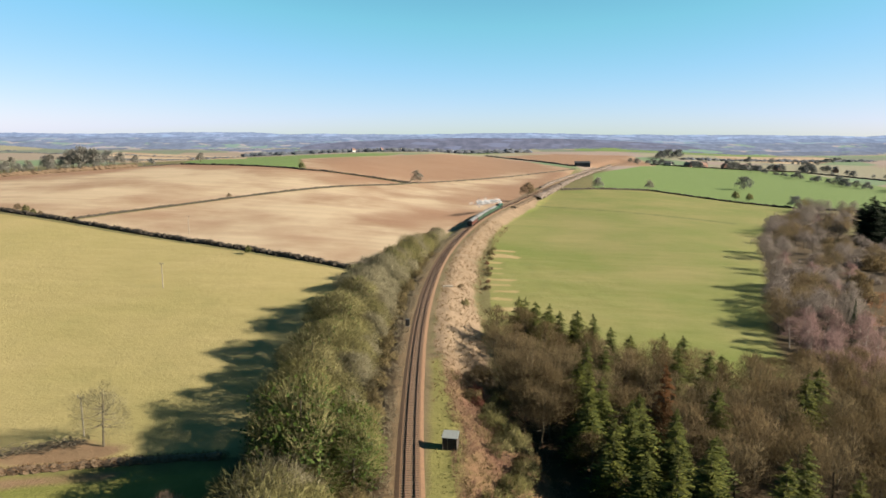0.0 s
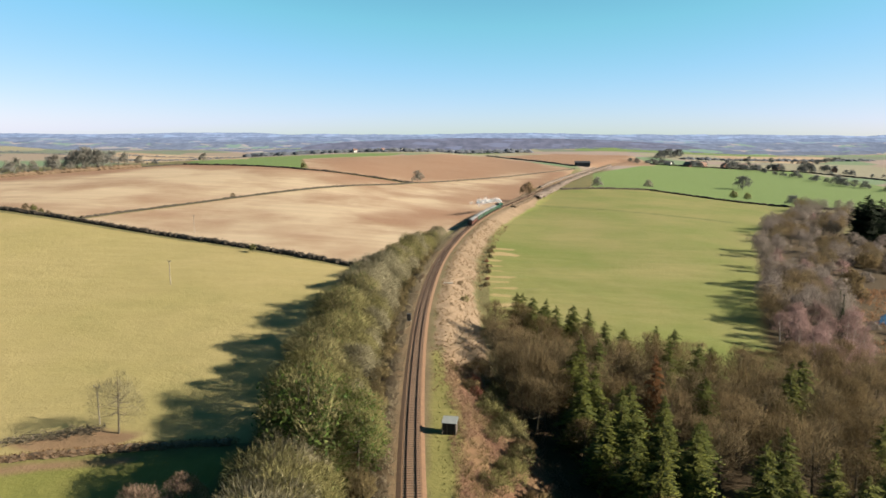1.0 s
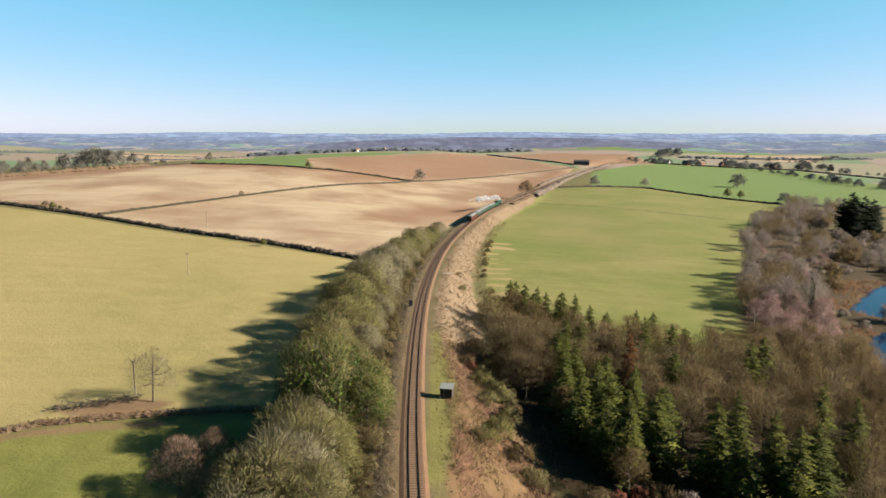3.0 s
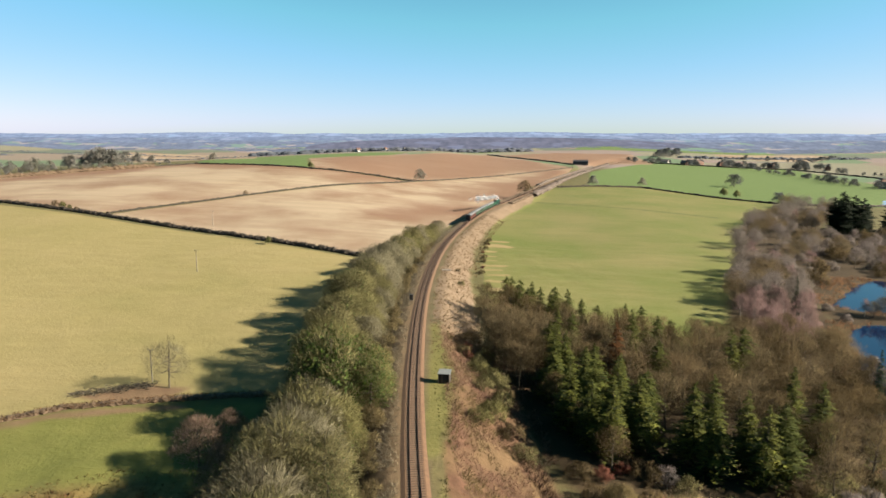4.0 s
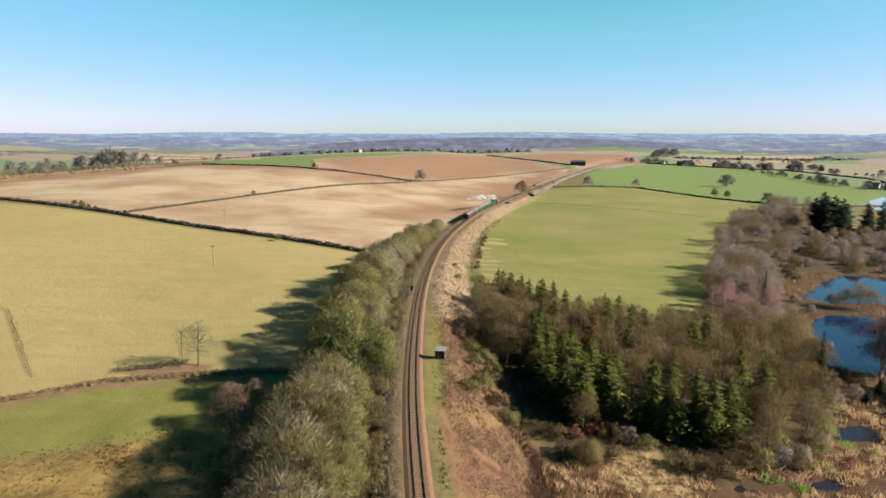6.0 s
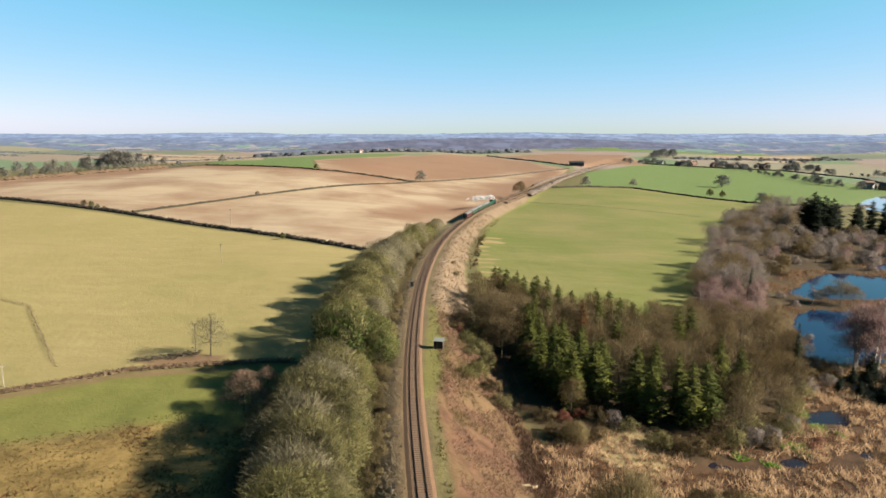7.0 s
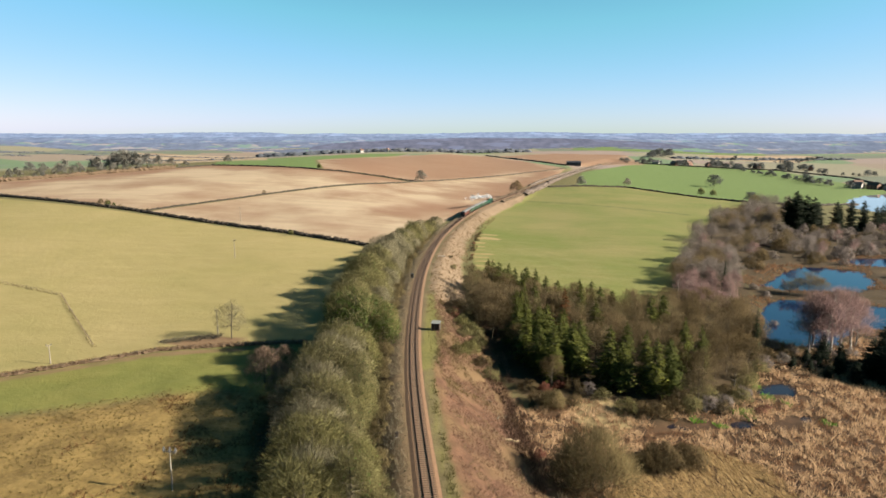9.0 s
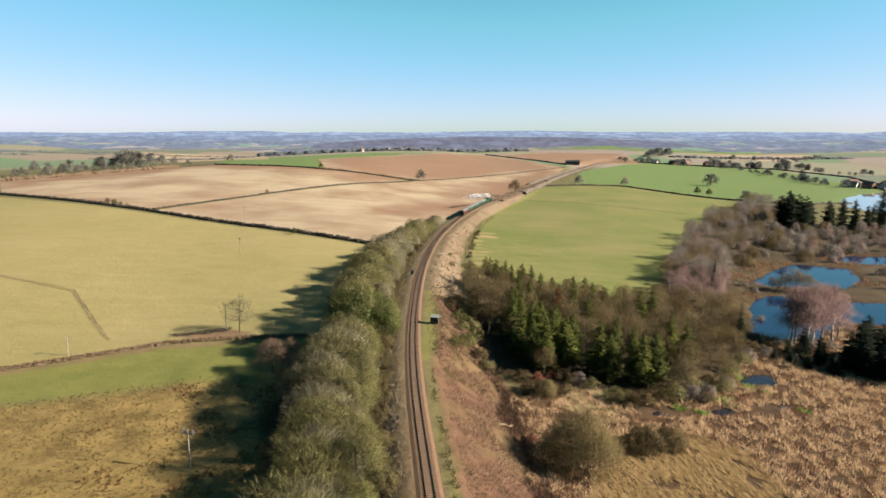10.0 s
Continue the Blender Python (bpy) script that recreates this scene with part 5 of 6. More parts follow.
# spare concrete beams on the bank
for k in range(4):
    beam = tagged(new("concrete_beam"), "pale spare concrete beam lying on the embankment top", "beam", "spare beams")
    x, yy, _ = along(219.0, 6.0 + 0.0 * k, 0)
    beam.matrix_basis = pose(x, yy + 0.4 * k, gz(x, yy + 0.4 * k) + 0.12, 0, 0, -6 + 2 * k)
    part("body", cuboid(0, 0, 0, 3.4, 0.28, 0.24, 0.03), PALE_STONE, beam)
# sawn logs and pale stumps at the foot of the bank
LOG_END = plain("sawn_wood", (0.249, 0.183, 0.100), (0.366, 0.288, 0.183), 3.0)
for k, (x, y, a, n, r) in enumerate([(17.6, 47.5, 10, 1.6, 0.28), (18.6, 48.2, -25, 1.2, 0.3), (19.6, 49.3, 40, 1.3, 0.24), (16.2, 58.0, 70, 1.8, 0.2), (18.3, 61.5, 30, 1.5, 0.22), (14.8, 66.0, -40, 1.2, 0.2)]):
    log = tagged(new("sawn_log"), "short sawn log with a pale cut end on the bank", "log", "cut logs")
    log.matrix_basis = pose(x, y, gz(x, y) + r * 0.8, 0, 0, a)
    s = Soup()
    s.tube([(-n / 2, 0, 0), (0, 0, 0.03), (n / 2, 0, 0)], [r, r * 0.95, r * 0.9], 9)
    s.done("trunk_piece", LOG_END if k < 3 else BARK, log)
    for e in (-1, 1):
        c = Soup()
        c.tube([(e * n / 2, 0, 0), (e * (n / 2 + 0.02), 0, 0)], [r * 0.88, r * 0.85], 9)
        c.done("cut_end", LOG_END, log)

# ---- poles ----
POLE = plain("pole_wood", (0.170, 0.150, 0.122), (0.300, 0.270, 0.230), 2.0)
INSULATOR = plain("grey_insulator", (0.078, 0.082, 0.089), (0.133, 0.138, 0.144), 4.0, 0.4)


def power_pole(x, y, h, label, arms=1, turn=0.0):
    pole = tagged(new("power_pole"), label, "pole", "power poles")
    pole.matrix_basis = pose(x, y, gz(x, y), 0, 0, turn)
    s = Soup()
    s.tube([(0, 0, -0.4), (0, 0, h * 0.5), (0, 0, h)], [0.15, 0.13, 0.1], 8)
    s.done("post", POLE, pole)
    for a in range(arms):
        part("crossarm", cuboid(0, 0.2 * (a * 2 - 1 if arms > 1 else 0), h - 0.25, 2.6 if arms > 1 else 1.3, 0.12, 0.14), POLE, pole)
        for o in (-1.2, 0.0, 1.2) if arms > 1 else (-0.6, 0.6):
            i = Soup()
            i.tube([(o, 0.2 * (a * 2 - 1 if arms > 1 else 0), h - 0.2), (o, 0.2 * (a * 2 - 1 if arms > 1 else 0), h + 0.15), (o, 0, h + 0.75 if arms > 1 else h + 0.3)], [0.09, 0.11, 0.05], 6)
            i.done("insulator", INSULATOR, pole, "grey insulator")
    if arms > 1:
        for sx in (-1, 1):
            b = Soup()
            b.tube([(0, -0.05, h - 1.1), (sx * 0.9, -0.05, h - 0.3)], [0.035, 0.035], 5)
            b.done("brace", POLE, pole)
    return pole


power_pole(-45.2, 26.5, 7.8, "wooden power pole with a double crossarm at the meadow's edge", 2, -14)
power_pole(-108, 95, 5.6, "pale wooden pole at the hedge", 1, 50)
power_pole(-69, 120.5, 8.0, "slim wooden power pole beside a bare tree", 1, -14)
power_pole(-95, 221, 8.5, "slim wooden power pole in the pasture", 1, -14)
power_pole(-120, 312, 8.5, "slim wooden power pole near the hedge", 1, -14)

# ---- field fence ----
FENCE = plain("fence_timber", (0.150, 0.118, 0.082), (0.290, 0.235, 0.170), 2.0)


def fence(points, label, gap=2.6):
    root = tagged(new("fence"), label, "fence")
    one = Soup()
    one.tube([(0, 0, -0.3), (0, 0, 1.2)], [0.08, 0.07], 6)
    first = None
    for (ax, ay), (bx, by) in zip(points, points[1:]):
        n = max(1, int(math.hypot(bx - ax, by - ay) / gap))
        for i in range(n):
            x, y = ax + (bx - ax) * i / n, ay + (by - ay) * i / n
            x2, y2 = ax + (bx - ax) * (i + 1) / n, ay + (by - ay) * (i + 1) / n
            post = one.done("post", FENCE, root) if first is None else new("post", first.data)
            first = first or post
            post.parent = root
            post.matrix_basis = pose(x, y, gz(x, y))
            for z in (0.5, 1.05):
                r = Soup()
                r.tube([(x, y, gz(x, y) + z), (x2, y2, gz(x2, y2) + z)], [0.035, 0.035], 4)
                r.done("bar", FENCE, root)
    return root


fence([(-181, 175), (-141, 158.5), (-103, 109)], "weathered post-and-rail fence across the pasture")
tufts("fence_grass", "dead grass and earth along the field fence", "grass", TUSSOCK,
      [(-181 + 40 * f + random.uniform(-0.7, 0.7), 175 - 16.5 * f + random.uniform(-0.7, 0.7)) for f in np.linspace(0, 1, 110)]
      + [(-141 + 38 * f + random.uniform(-0.7, 0.7), 158.5 - 49.5 * f + random.uniform(-0.7, 0.7)) for f in np.linspace(0, 1, 160)], 0.32, 8, 0.16, 120, 0.9)
# heap of brushwood and muck under the lone tree
heap = Soup()
hr = random.Random(5)
for _ in range(420):
    x, y = hr.uniform(-84, -67), 0
    y = 115.5 + (x + 75) * 0.35 + hr.gauss(0, 1.0)
    b = Vector((x, y, gz(x, y) + hr.uniform(0, 0.7)))
    t = b + Vector((hr.uniform(-1.6, 1.6), hr.uniform(-1, 1), hr.uniform(-0.2, 0.7)))
    heap.tube([b, t], [0.07, 0.03], 3)
stuff(heap.done("brushwood_heap", BARK), "dark heap of fallen branches under a bare tree", "branches")

# ---- train ----
GREEN = plain("coach_green", (0.007, 0.042, 0.025), (0.011, 0.064, 0.039), 0.5, 0.35, 0.0, 0.05)
LOCO_GREEN = plain("engine_green", (0.006, 0.050, 0.034), (0.008, 0.077, 0.047), 0.5, 0.3, 0.0, 0.03)
MAROON = plain("coach_maroon", (0.061, 0.010, 0.009), (0.094, 0.017, 0.014), 0.5, 0.35, 0.0, 0.05)
ROOF_GREY = plain("coach_roof", (0.094, 0.100, 0.105), (0.155, 0.160, 0.166), 0.7, 0.75)
GLASS = plain("coach_window", (0.02, 0.025, 0.03), (0.05, 0.055, 0.06), 1.0, 0.08, 0.0, 0.0, True, 0.5)
STEEL = plain("dark_steel", (0.017, 0.015, 0.014), (0.045, 0.040, 0.036), 2.0, 0.5, 0.6)


def on_rails(y):
    x, yy, _ = along(y, 0, 0)
    return pose(x, yy, 0.36, 0, 0, -math.degrees(math.atan(float(line_slope(y)))))


def arch(width, rise, n=8):
    return [(width / 2 * math.cos(math.pi * k / n), rise * math.sin(math.pi * k / n)) for k in range(n + 1)]


def extrude_y(outline, y0, y1):
    bm = bmesh.new()
    a = [bm.verts.new((x, y0, z)) for x, z in outline]
    b = [bm.verts.new((x, y1, z)) for x, z in outline]
    n = len(outline)
    for k in range(n):
        bm.faces.new((a[k], a[(k + 1) % n], b[(k + 1) % n], b[k]))
    bm.faces.new(a[::-1])
    bm.faces.new(b)
    bmesh.ops.recalc_face_normals(bm, faces=bm.faces[:])
    return bm


def disc(x, y, z, r, thick):
    bm = bmesh.new()
    bmesh.ops.create_cone(bm, cap_ends=True, segments=16, radius1=r, radius2=r, depth=thick, matrix=Matrix.Translation((x, y, z)) @ Matrix.Rotation(math.pi / 2, 4, "Y"))
    return bm


def drum(y0, y1, z, r0, r1, segments=16):
    bm = bmesh.new()
    bmesh.ops.create_cone(bm, cap_ends=True, segments=segments, radius1=r0, radius2=r1, depth=y1 - y0,
                          matrix=Matrix.Translation((0, (y0 + y1) / 2, z)) @ Matrix.Rotation(-math.pi / 2, 4, "X"))
    return bm


def coach(paint, label):
    root = tagged(new("railway_coach"), label, "railway coach", "coaches of the steam train")
    part("body", cuboid(0, 0, 2.05, 2.75, 19.4, 2.1, 0.06), paint, root)
    part("roof", extrude_y([(x, 3.08 + z) for x, z in arch(2.8, 0.68)], -9.7, 9.7), ROOF_GREY, root, "grey arched coach roof")
    part("underframe", cuboid(0, 0, 0.86, 2.3, 18.8, 0.28), STEEL, root)
    for e in (-1, 1):
        part("gangway", cuboid(0, e * 9.95, 2.1, 1.3, 0.5, 2.3), BLACK, root, "black corridor connection")
        part("end_panel", cuboid(0, e * 9.72, 2.06, 2.7, 0.06, 2.06), BLACK, root, "black coach end")
        bogie = part("bogie", cuboid(0, e * 6.8, 0.55, 2.1, 3.3, 0.35), STEEL, root)
        for dy in (-1.25, 1.25):
            for sx in (-0.76, 0.76):
                part("wheel", disc(sx, e * 6.8 + dy, 0.46, 0.46, 0.13), STEEL, bogie)
    for sx in (-1, 1):
        for k in range(8):
            part("window", cuboid(sx * 1.376, -7.9 + k * 2.26, 2.42, 0.05, 1.35, 0.85), GLASS, root, "dark coach window")
    return root


TAIL = 362.0
red = coach(MAROON, "maroon railway coach with a grey roof at the train's tail")
red.matrix_basis = on_rails(TAIL + 10.0)
green = coach(GREEN, "dark green railway coach with a grey arched roof")
green.matrix_basis = on_rails(TAIL + 30.2)
copy_thing(green, on_rails(TAIL + 50.2))
copy_thing(green, on_rails(TAIL + 70.0))


def steam_engine():
    root = tagged(new("steam_locomotive"), "green steam locomotive with its tender", "locomotive")
    part("boiler", drum(-1.0, 5.2, 2.65, 0.92, 0.80), LOCO_GREEN, root)
    part("smokebox", drum(5.2, 7.2, 2.65, 0.82, 0.82), BLACK, root, "black smokebox")
    part("firebox", cuboid(0, -2.0, 2.55, 1.7, 2.2, 1.8, 0.25), LOCO_GREEN, root)
    part("cab", cuboid(0, -3.9, 2.6, 2.5, 1.7, 2.3, 0.08), LOCO_GREEN, root)
    part("cab_roof", extrude_y([(x, 3.72 + z) for x, z in arch(2.6, 0.35)], -5.2, -2.9), BLACK, root)
    chimney = bmesh.new()
    bmesh.ops.create_cone(chimney, cap_ends=True, segments=12, radius1=0.32, radius2=0.26, depth=0.7, matrix=Matrix.Translation((0, 6.3, 3.7)))
    part("chimney", chimney, BLACK, root)
    dome = bmesh.new()
    bmesh.ops.create_uvsphere(dome, u_segments=12, v_segments=8, radius=0.45, matrix=Matrix.Translation((0, 2.2, 3.45)))
    part("dome", dome, LOCO_GREEN, root)
    part("running_plate", cuboid(0, 1.6, 1.55, 2.5, 12.0, 0.08), BLACK, root)
    part("frame", cuboid(0, 1.6, 1.1, 1.3, 12.0, 0.8), BLACK, root)
    part("buffer_beam", cuboid(0, 7.65, 1.1, 2.4, 0.12, 0.45), MAROON, root, "red buffer beam")
    for sx in (-0.76, 0.76):
        for y in (-2.0, 0.2, 2.4):
            part("driving_wheel", disc(sx, y, 0.92, 0.92, 0.14), LOCO_GREEN, root)
        for y in (4.7, 6.7):
            part("wheel", disc(sx, y, 0.48, 0.48, 0.13), STEEL, root)
        part("deflector", cuboid(sx * 1.55, 6.3, 2.6, 0.05, 1.9, 1.7), LOCO_GREEN, root)
        part("cylinder", cuboid(sx * 1.45, 5.7, 0.95, 0.55, 1.1, 0.6, 0.12), BLACK, root)
    tender = part("tender", cuboid(0, -8.4, 2.1, 2.5, 6.2, 1.7, 0.1), LOCO_GREEN, root)
    part("coal", cuboid(0, -7.6, 3.0, 1.9, 3.6, 0.5, 0.2), BLACK, tender, "black coal load")
    part("tender_frame", cuboid(0, -8.4, 1.05, 2.2, 6.4, 0.4), BLACK, tender)
    for y in (-10.4, -8.4, -6.4):
        for sx in (-0.76, 0.76):
            part("wheel", disc(sx, y, 0.55, 0.55, 0.13), STEEL, tender)
    return root


engine = steam_engine()
engine.matrix_basis = on_rails(TAIL + 91.5)


def steam_material():
    n = Nodes("steam", 1.0, 0.0, 0.0)
    clear, both = n.tree.nodes.new("ShaderNodeBsdfTransparent"), n.tree.nodes.new("ShaderNodeMixShader")
    wisp = n.noise(n.position(), 0.35, 4)
    n.link(n.span(wisp, 0.3, 0.62, 0.02, 0.2), both.inputs[0])
    n.link(clear.outputs[0], both.inputs[1])
    n.link(n.bsdf.outputs[0], both.inputs[2])
    n.link(both.outputs[0], n.tree.nodes["Material Output"].inputs["Surface"])
    n.bsdf.inputs["Subsurface Weight"].default_value = 0.0
    return n.colour((0.82, 0.84, 0.87))


sr, plume = random.Random(3), bmesh.new()
for k in range(80):
    f = k / 79.0
    x, yy, _ = along(TAIL + 97.5 - 36 * f, -0.6 - 7.0 * f ** 1.2, 0)
    r = (0.7 + 1.9 * f ** 0.6) * sr.uniform(0.45, 1.15) * (1 - 0.45 * f)
    bmesh.ops.create_icosphere(plume, subdivisions=2, radius=r,
                               matrix=Matrix.Translation((x + sr.gauss(0, 0.7 + f), yy + sr.gauss(0, 0.8), 4.9 + 2.6 * f ** 0.5 + sr.gauss(0, 0.5 + 0.5 * f))) @ Matrix.Diagonal((1, 1.25, 0.8, 1)))
for v in plume.verts:
    v.co += Vector(noise.noise_vector(v.co * 0.6)) * 0.7 + Vector(noise.noise_vector(v.co * 1.7)) * 0.25
me2 = bpy.data.meshes.new("steam_plume")
plume.to_mesh(me2)
plume.free()
me2.materials.append(steam_material())
me2.polygons.foreach_set("use_smooth", [True] * len(me2.polygons))
stuff(new("steam_plume", me2), "drifting plume of white steam above the locomotive", "steam")

# ---- barn, houses ----
BARN = plain("dark_barn_sheet", (0.014, 0.017, 0.022), (0.028, 0.030, 0.039), 0.4, 0.6)
BRICK = plain("house_brick", (0.144, 0.072, 0.050), (0.233, 0.139, 0.100), 1.0)
RENDER_WHITE = plain("white_render", (0.377, 0.366, 0.344), (0.454, 0.444, 0.427), 0.5)
TILES = plain("roof_tiles", (0.089, 0.047, 0.034), (0.155, 0.089, 0.061), 1.0)
SLATE = plain("slate_roof", (0.061, 0.061, 0.066), (0.111, 0.111, 0.117), 1.0)


def gable(w, d, eave, ridge, over=0.4):
    bm = bmesh.new()
    out = [(-w / 2 - over, eave - 0.2), (0, ridge), (w / 2 + over, eave - 0.2), (w / 2 + over, eave + 0.05), (0, ridge + 0.28), (-w / 2 - over, eave + 0.05)]
    a = [bm.verts.new((x, -d / 2 - over, z)) for x, z in out]
    b = [bm.verts.new((x, d / 2 + over, z)) for x, z in out]
    for k in range(6):
        bm.faces.new((a[k], a[(k + 1) % 6], b[(k + 1) % 6], b[k]))
    for q in ((0, 1, 4, 5), (1, 2, 3, 4)):
        bm.faces.new([a[i] for i in q])
        bm.faces.new([b[i] for i in q][::-1])
    bmesh.ops.recalc_face_normals(bm, faces=bm.faces[:])
    return bm


def walls(w, d, eave, ridge):
    return extrude_y([(-w / 2, -0.5), (w / 2, -0.5), (w / 2, eave), (0, ridge), (-w / 2, eave)], -d / 2, d / 2)


def house(x, y, w, d, eave, turn, paint, tiles, label):
    root = tagged(new("house"), label, "house", "village houses")
    root.matrix_basis = pose(x, y, gz(x, y), 0, 0, turn)
    ridge = eave + w * 0.42
    part("wall", walls(w, d, eave, ridge), paint, root)
    part("roof", gable(w, d, eave, ridge), tiles, root)
    part("chimney", cuboid(0, d * 0.32, ridge + 0.5, 0.7, 0.9, 1.6), BRICK, root)
    for sx in (-1, 1):
        for z in ((1.3, 3.8) if eave > 4 else (1.3,)):
            for k in (-0.3, 0.0, 0.3):
                part("window", cuboid(sx * (w / 2 + 0.02), k * d, z, 0.08, 1.1, 1.2), GLASS, root)
    for z in ((1.3, 3.8) if eave > 4 else (1.3,)):
        part("window", cuboid(0.2 * w, -d / 2 - 0.02, z, 1.1, 0.08, 1.2), GLASS, root)
    part("door", cuboid(-0.15 * w, -d / 2 - 0.02, 1.0, 0.95, 0.08, 2.0), TAR, root)
    return root


barn = tagged(new("barn"), "long dark sheet-clad barn on the hill", "barn")
barn.matrix_basis = pose(203, 980, gz(203, 980), 0, 0, 82)
part("wall", walls(12, 22, 5.0, 7.2), BARN, barn)
part("roof", gable(12, 22, 5.0, 7.2, 0.3), BARN, barn)
part("door", cuboid(6.03, -4, 2.0, 0.1, 4.5, 4.0), TAR, barn)
hs = random.Random(9)
for x, y, white in [(412, 1130, 0), (385, 1150, 1), (440, 1135, 0), (470, 1120, 0), (500, 1112, 1), (545, 1095, 0), (585, 1085, 1), (620, 1060, 0), (506, 738, 1), (522, 730, 0),
                    (534, 724, 1), (515, 752, 0), (548, 730, 0), (560, 742, 0), (-202, 1518, 1), (-168, 1535, 1), (-140, 1528, 1), (-98, 1546, 1), (20, 1560, 1), (60, 1570, 0), (40, 1576, 0)]:
    house(x, y, hs.uniform(7, 9), hs.uniform(9, 14), hs.choice((4.6, 5.2)), hs.uniform(0, 180), RENDER_WHITE if white else BRICK, TILES if hs.random() < 0.6 else SLATE,
          "white rendered village house with a pitched roof" if white else "brick village house with a tiled roof")

# ---- scrub along the line further out, and trees of the middle distance ----
FAR_SCRUB = twig_material("line_scrub_twigs", (0.100, 0.078, 0.062), (0.220, 0.172, 0.136))
FAR_SCRUB_CORE = plain("line_scrub_core", (0.070, 0.054, 0.043), (0.130, 0.102, 0.082), 0.6)
hedge([along(v, 8.5, 0)[:2] for v in (545, 600, 660, 720, 800, 880, 960, 1060)], "thick bare scrub along the railway", 4.0, 6.5, 2.5, 21, 16, FAR_SCRUB, FAR_SCRUB_CORE)
hedge([along(v, -6.0, 0)[:2] for v in (640, 700, 760, 840, 920, 1000)], "low bare scrub along the railway", 2.6, 3.6, 2.5, 22, 12, FAR_SCRUB, FAR_SCRUB_CORE)
hedge([along(v, 6.5, 0)[:2] for v in (470, 500, 540, 580, 620)], "grey bare scrub on the railway cutting's edge", 1.7, 3.4, 1.8, 25, 22, FAR_SCRUB, SCRUB_CORE)
hedge([along(v, -5.2, 0)[:2] for v in (455, 500, 550, 600, 640)], "low grey scrub between railway and plough", 1.3, 2.4, 1.8, 26, 16, FAR_SCRUB, SCRUB_CORE)
hedge([(300, 560), (350, 545), (400, 560)], "scrubby hedge at the foot of a green field", 2.2, 3.0, 2.0, 23, 8)
hedge([(358, 1160), (460, 1110), (563, 1062), (600, 900), (560, 760), (521, 700)], "dark hedge round a green field", 2.5, 3.5, 4.0, 24, 5)
# the blue-grey in these twigs stands in for haze over the far trees
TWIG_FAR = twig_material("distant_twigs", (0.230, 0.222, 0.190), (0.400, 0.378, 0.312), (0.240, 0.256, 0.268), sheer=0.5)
TWIG_FAR_HAZED = twig_material("far_hazed_twigs", (0.105, 0.118, 0.112), (0.190, 0.205, 0.190), (0.120, 0.142, 0.160), sheer=0.5)
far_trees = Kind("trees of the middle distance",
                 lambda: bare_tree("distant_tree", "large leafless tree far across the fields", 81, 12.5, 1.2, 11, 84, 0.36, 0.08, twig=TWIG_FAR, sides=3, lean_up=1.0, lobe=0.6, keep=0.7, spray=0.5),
                 lambda: bare_tree("distant_tree", "dark tree in a far hedgerow, greyed by painted haze", 82, 11.5, 1.35, 11, 84, 0.36, 0.06, twig=TWIG_FAR_HAZED, sides=3, lean_up=1.0, lobe=0.6, keep=0.7, spray=0.5))
fr = random.Random(12)
for x, y, s in [(-24, 616, 0.95), (205, 664, 0.75), (321, 712, 1.3), (150, 648, 0.9), (299, 565, 0.9), (-431, 588, 0.7), (-418, 606, 0.6), (-410, 625, 0.9), (-402, 650, 0.8), (-392, 664, 1.1), (-380, 672, 1.0), (-368, 668, 1.5), (-358, 664, 1.6), (-350, 672, 1.5), (-340, 680, 1.3),
                (-330, 688, 1.1), (-318, 694, 0.8), (-300, 690, 0.5), (-470, 600, 0.9), (-450, 640, 1.0), (-440, 590, 0.6), (-374, 676, 1.4), (-364, 676, 1.7), (-386, 660, 1.2), (-346, 666, 1.4), (-412, 640, 1.1), (-422, 618, 0.9), (-260, 720, 0.8),
                (455, 1405, 1.3), (472, 1420, 1.6), (486, 1450, 1.7), (500, 1440, 1.5), (514, 1470, 1.6), (440, 1380, 1.1), (466, 1440, 1.4)]:
    far_trees.plant(x, y, s * 1.2, fr.uniform(0, 360), which=1 if x > 250 else 0)
for k in range(16):
    f = (k + fr.random()) / 16
    far_trees.plant(-470 + 130 * f + fr.gauss(0, 8), 500 + 150 * f + fr.gauss(0, 10), fr.uniform(0.5, 0.95), fr.uniform(0, 360), which=0)
for k in range(24):
    f = (k + fr.random()) / 24
    far_trees.plant(-440 + 150 * f + fr.gauss(0, 5), 505 + 170 * f + fr.gauss(0, 6), fr.uniform(0.25, 0.5), fr.uniform(0, 360), which=0)
for _ in range(60):
    f = fr.random()
    x, y = 330 + 300 * f + fr.gauss(0, 14), 1185 - 110 * f + fr.gauss(0, 22)
    far_trees.plant(x, y, fr.uniform(0.6, 1.1), fr.uniform(0, 360), which=1)
for (ax, ay), (bx, by), n in [((512, 1225), (484, 967), 16), ((484, 967), (484, 815), 14), ((484, 815), (495, 745), 9), ((495, 745), (640, 700), 22), ((575, 1010), (690, 890), 12),
                              ((560, 1010), (680, 1255), 12), ((690, 1260), (850, 1430), 9), ((590, 1400), (692, 1262), 7), ((690, 890), (900, 850), 20)]:
    for k in range(n):
        f = (k + fr.random()) / n
        far_trees.plant(ax + (bx - ax) * f + fr.gauss(0, 6), ay + (by - ay) * f + fr.gauss(0, 6), fr.uniform(0.45, 1.15), fr.uniform(0, 360), which=1)

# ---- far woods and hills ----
# distance haze is put into this base colour as blue-grey
FAR_WOOD_HAZED = plain("far_hazed_wood", (0.040, 0.050, 0.068), (0.062, 0.072, 0.088), 0.02, 0.95, local=False, bump=0.0, islands=0.2)


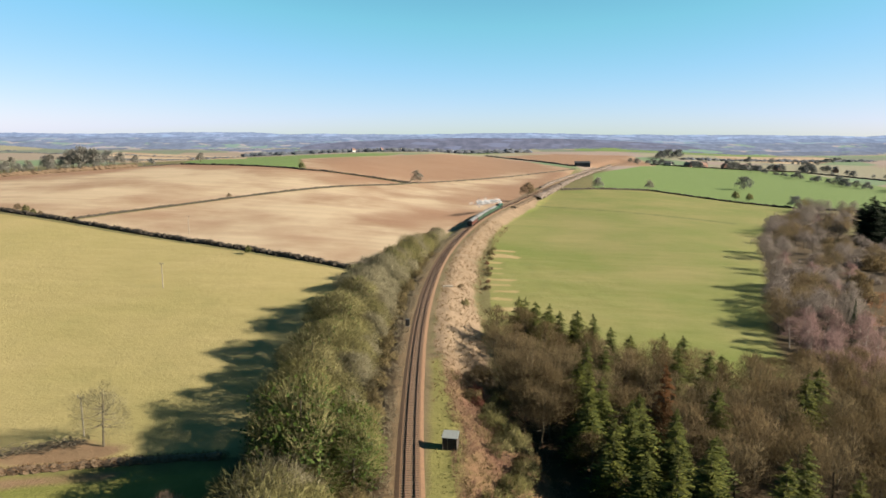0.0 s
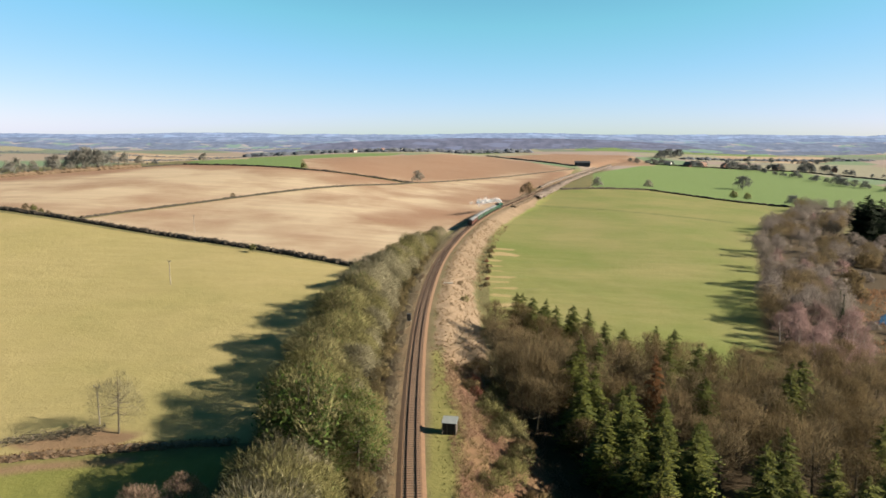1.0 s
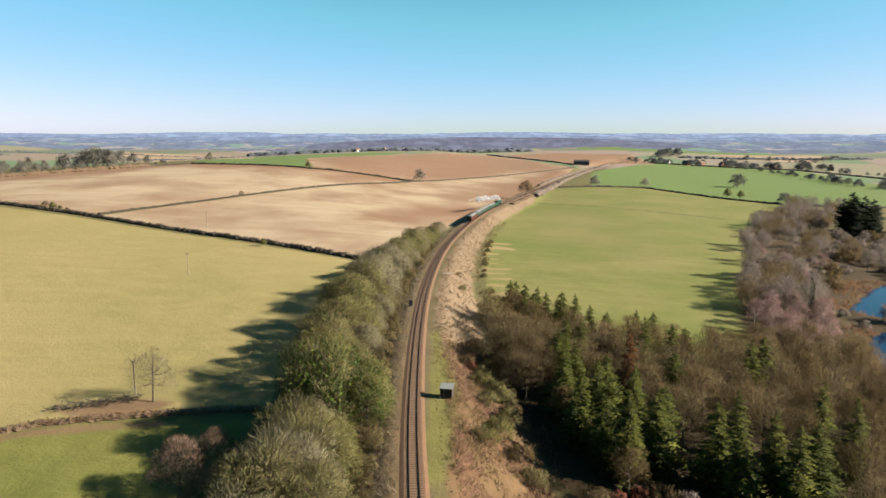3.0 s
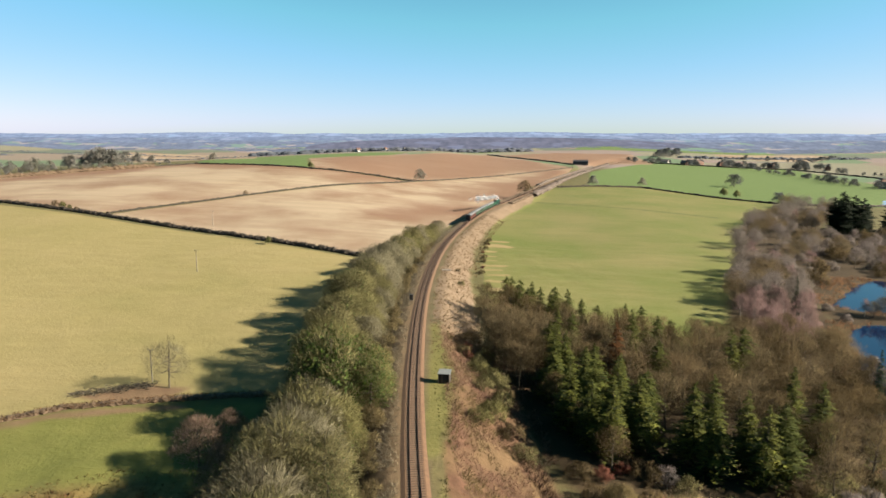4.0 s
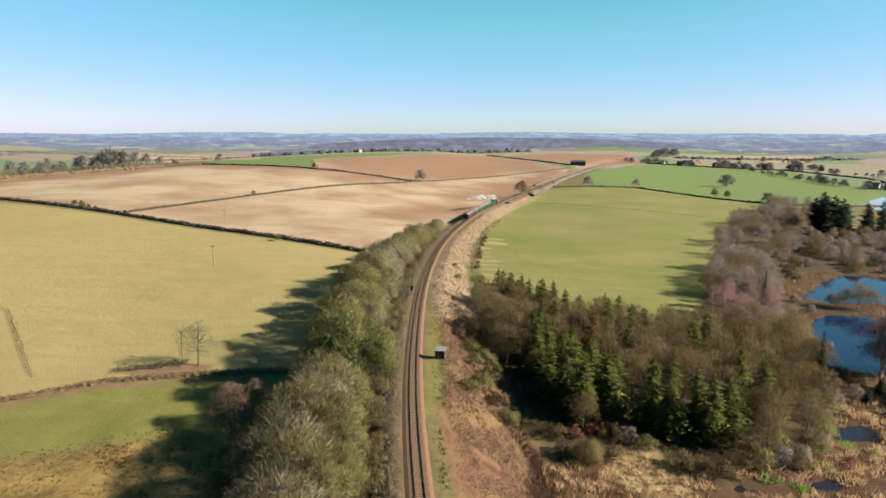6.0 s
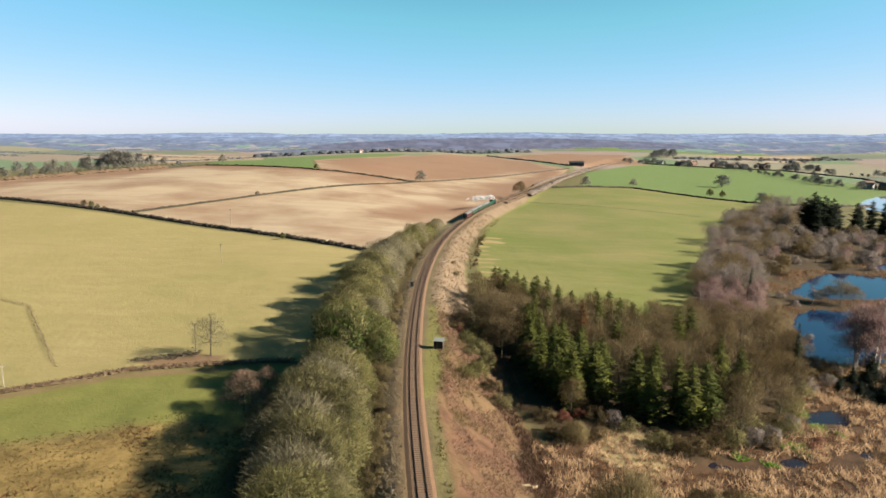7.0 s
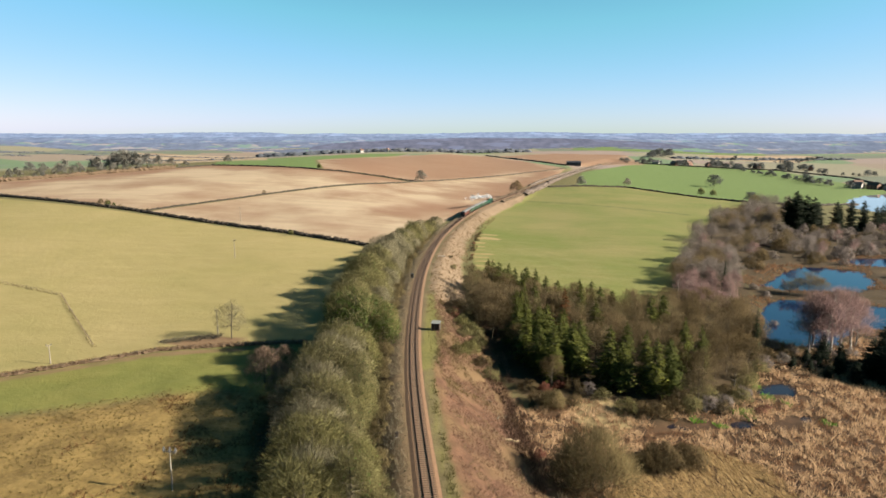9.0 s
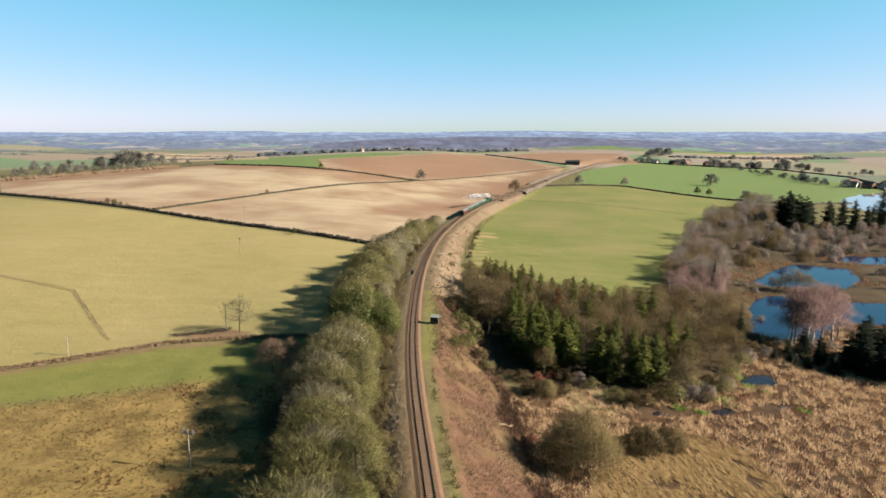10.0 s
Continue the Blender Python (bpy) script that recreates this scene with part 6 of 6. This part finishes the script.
def far_wood(label, rows, seed, size=(6, 12)):
    rng, soup = random.Random(seed), Soup()
    for ax, ay, bx, by, deep, gap in rows:
        n = int(math.hypot(bx - ax, by - ay) / gap)
        for i in range(n):
            f = (i + rng.random()) / n
            x, y = ax + (bx - ax) * f, ay + (by - ay) * f + rng.uniform(-deep, deep)
            r = rng.uniform(*size)
            soup.clump(x, y, gz(x, y) - 1.0, r * rng.uniform(1.0, 1.5), r * rng.uniform(0.45, 0.95), rng)
    return stuff(soup.done("far_woodland", FAR_WOOD_HAZED, smooth=True), label, "woodland")


def boundary(k):
    """A hedgerow line across the valley: it runs on with a bend, never quite level."""
    y = 1130 + 75 * k + 40 * math.sin(k * 2.1)
    x = fr.uniform(-1400, 1100)
    far, slope = fr.uniform(200, 600), fr.uniform(-90, 90)
    return (x, y, x + far, y + slope, 2.5, 2.4)


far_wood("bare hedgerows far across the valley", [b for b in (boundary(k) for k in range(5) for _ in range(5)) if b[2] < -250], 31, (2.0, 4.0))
far_wood("bare woods far across the valley, blued by painted haze",
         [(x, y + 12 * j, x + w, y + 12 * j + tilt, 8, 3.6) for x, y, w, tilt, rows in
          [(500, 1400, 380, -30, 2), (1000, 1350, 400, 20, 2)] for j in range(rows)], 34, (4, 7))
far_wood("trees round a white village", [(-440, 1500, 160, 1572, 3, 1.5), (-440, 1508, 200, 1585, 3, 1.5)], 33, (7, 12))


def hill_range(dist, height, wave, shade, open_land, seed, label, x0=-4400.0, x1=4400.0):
    """One range of hills or rolling land across the valley, seen from afar through painted haze."""
    n = Nodes("hazy_glowing_hills", 1.0, 0.0, 0.0)
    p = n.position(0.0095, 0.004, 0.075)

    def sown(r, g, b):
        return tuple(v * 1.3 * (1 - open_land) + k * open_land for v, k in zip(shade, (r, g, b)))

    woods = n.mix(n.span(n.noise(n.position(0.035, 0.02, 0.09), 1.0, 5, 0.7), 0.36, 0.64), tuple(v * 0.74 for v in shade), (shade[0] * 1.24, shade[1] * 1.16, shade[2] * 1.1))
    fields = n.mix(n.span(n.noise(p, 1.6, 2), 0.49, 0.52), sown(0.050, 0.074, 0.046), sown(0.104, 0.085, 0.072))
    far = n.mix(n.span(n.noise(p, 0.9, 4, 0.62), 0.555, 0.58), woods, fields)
    # the colour glows by itself, so that the haze stays in it
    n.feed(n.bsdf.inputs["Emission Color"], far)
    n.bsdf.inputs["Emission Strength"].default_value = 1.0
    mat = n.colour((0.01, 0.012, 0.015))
    verts, faces, k = [], [], 0
    for i in range(321):
        x = x0 + (x1 - x0) * i / 320
        h = height + wave * (noise.noise(Vector((x / 900, seed, 0))) + 0.5 * noise.noise(Vector((x / 260, seed, 3))) + 0.2 * noise.noise(Vector((x / 40, seed, 5))) + 0.1 * noise.noise(Vector((x / 13, seed, 7))))
        if x1 < 4000:
            h *= 0.25 + 0.75 * math.sin(math.pi * i / 320) ** 0.5
        for d, z in ((-220, -30), (-120, h * 0.45 - 6), (-50, h * 0.85), (0, h), (100, -30)):
            verts.append((x, dist + d, z))
        if i:
            for m in range(4):
                faces.append((k - 5 + m, k + m, k + 1 + m, k - 4 + m))
        k += 5
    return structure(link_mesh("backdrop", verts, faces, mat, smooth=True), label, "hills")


# haze painted in: each further range is paler and bluer, its fields fainter
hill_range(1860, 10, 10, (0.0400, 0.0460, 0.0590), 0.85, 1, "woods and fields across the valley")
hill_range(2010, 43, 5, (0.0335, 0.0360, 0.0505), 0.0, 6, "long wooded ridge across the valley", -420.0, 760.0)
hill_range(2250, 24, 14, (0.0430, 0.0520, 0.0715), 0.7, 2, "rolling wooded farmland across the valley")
hill_range(2650, 31, 15, (0.0455, 0.0570, 0.0820), 0.38, 3, "farmland further off, blue-grey with painted haze")
hill_range(3150, 41, 14, (0.0470, 0.0610, 0.0910), 0.2, 4, "wooded hills, blue-grey with painted haze")
hill_range(4000, 58, 15, (0.0560, 0.0730, 0.1090), 0.12, 5, "hills on the horizon, faint blue with painted haze")


# ---- sleepers ----
one = Soup()
one.box(0, 0, 0, 2.6, 0.26, 0.13)
first, rest = None, Soup()
y, count = -18.0, 0
while y < 900:
    a = -math.atan(float(line_slope(y)))
    x = float(line_x(y))
    if y > 5 and count < 300:
        ob = one.done("sleeper", TIMBER, track) if first is None else new("sleeper", first.data)
        first = first or ob
        ob.parent = track
        ob.matrix_basis = pose(x, y, 0.14, 0, 0, math.degrees(a))
        count += 1
    else:
        rest.box(x, y, 0.14, 2.6, 0.26, 0.13, a)
    y += 0.72
tagged(rest.done("sleepers_beyond", TIMBER, track), kind="stuff")
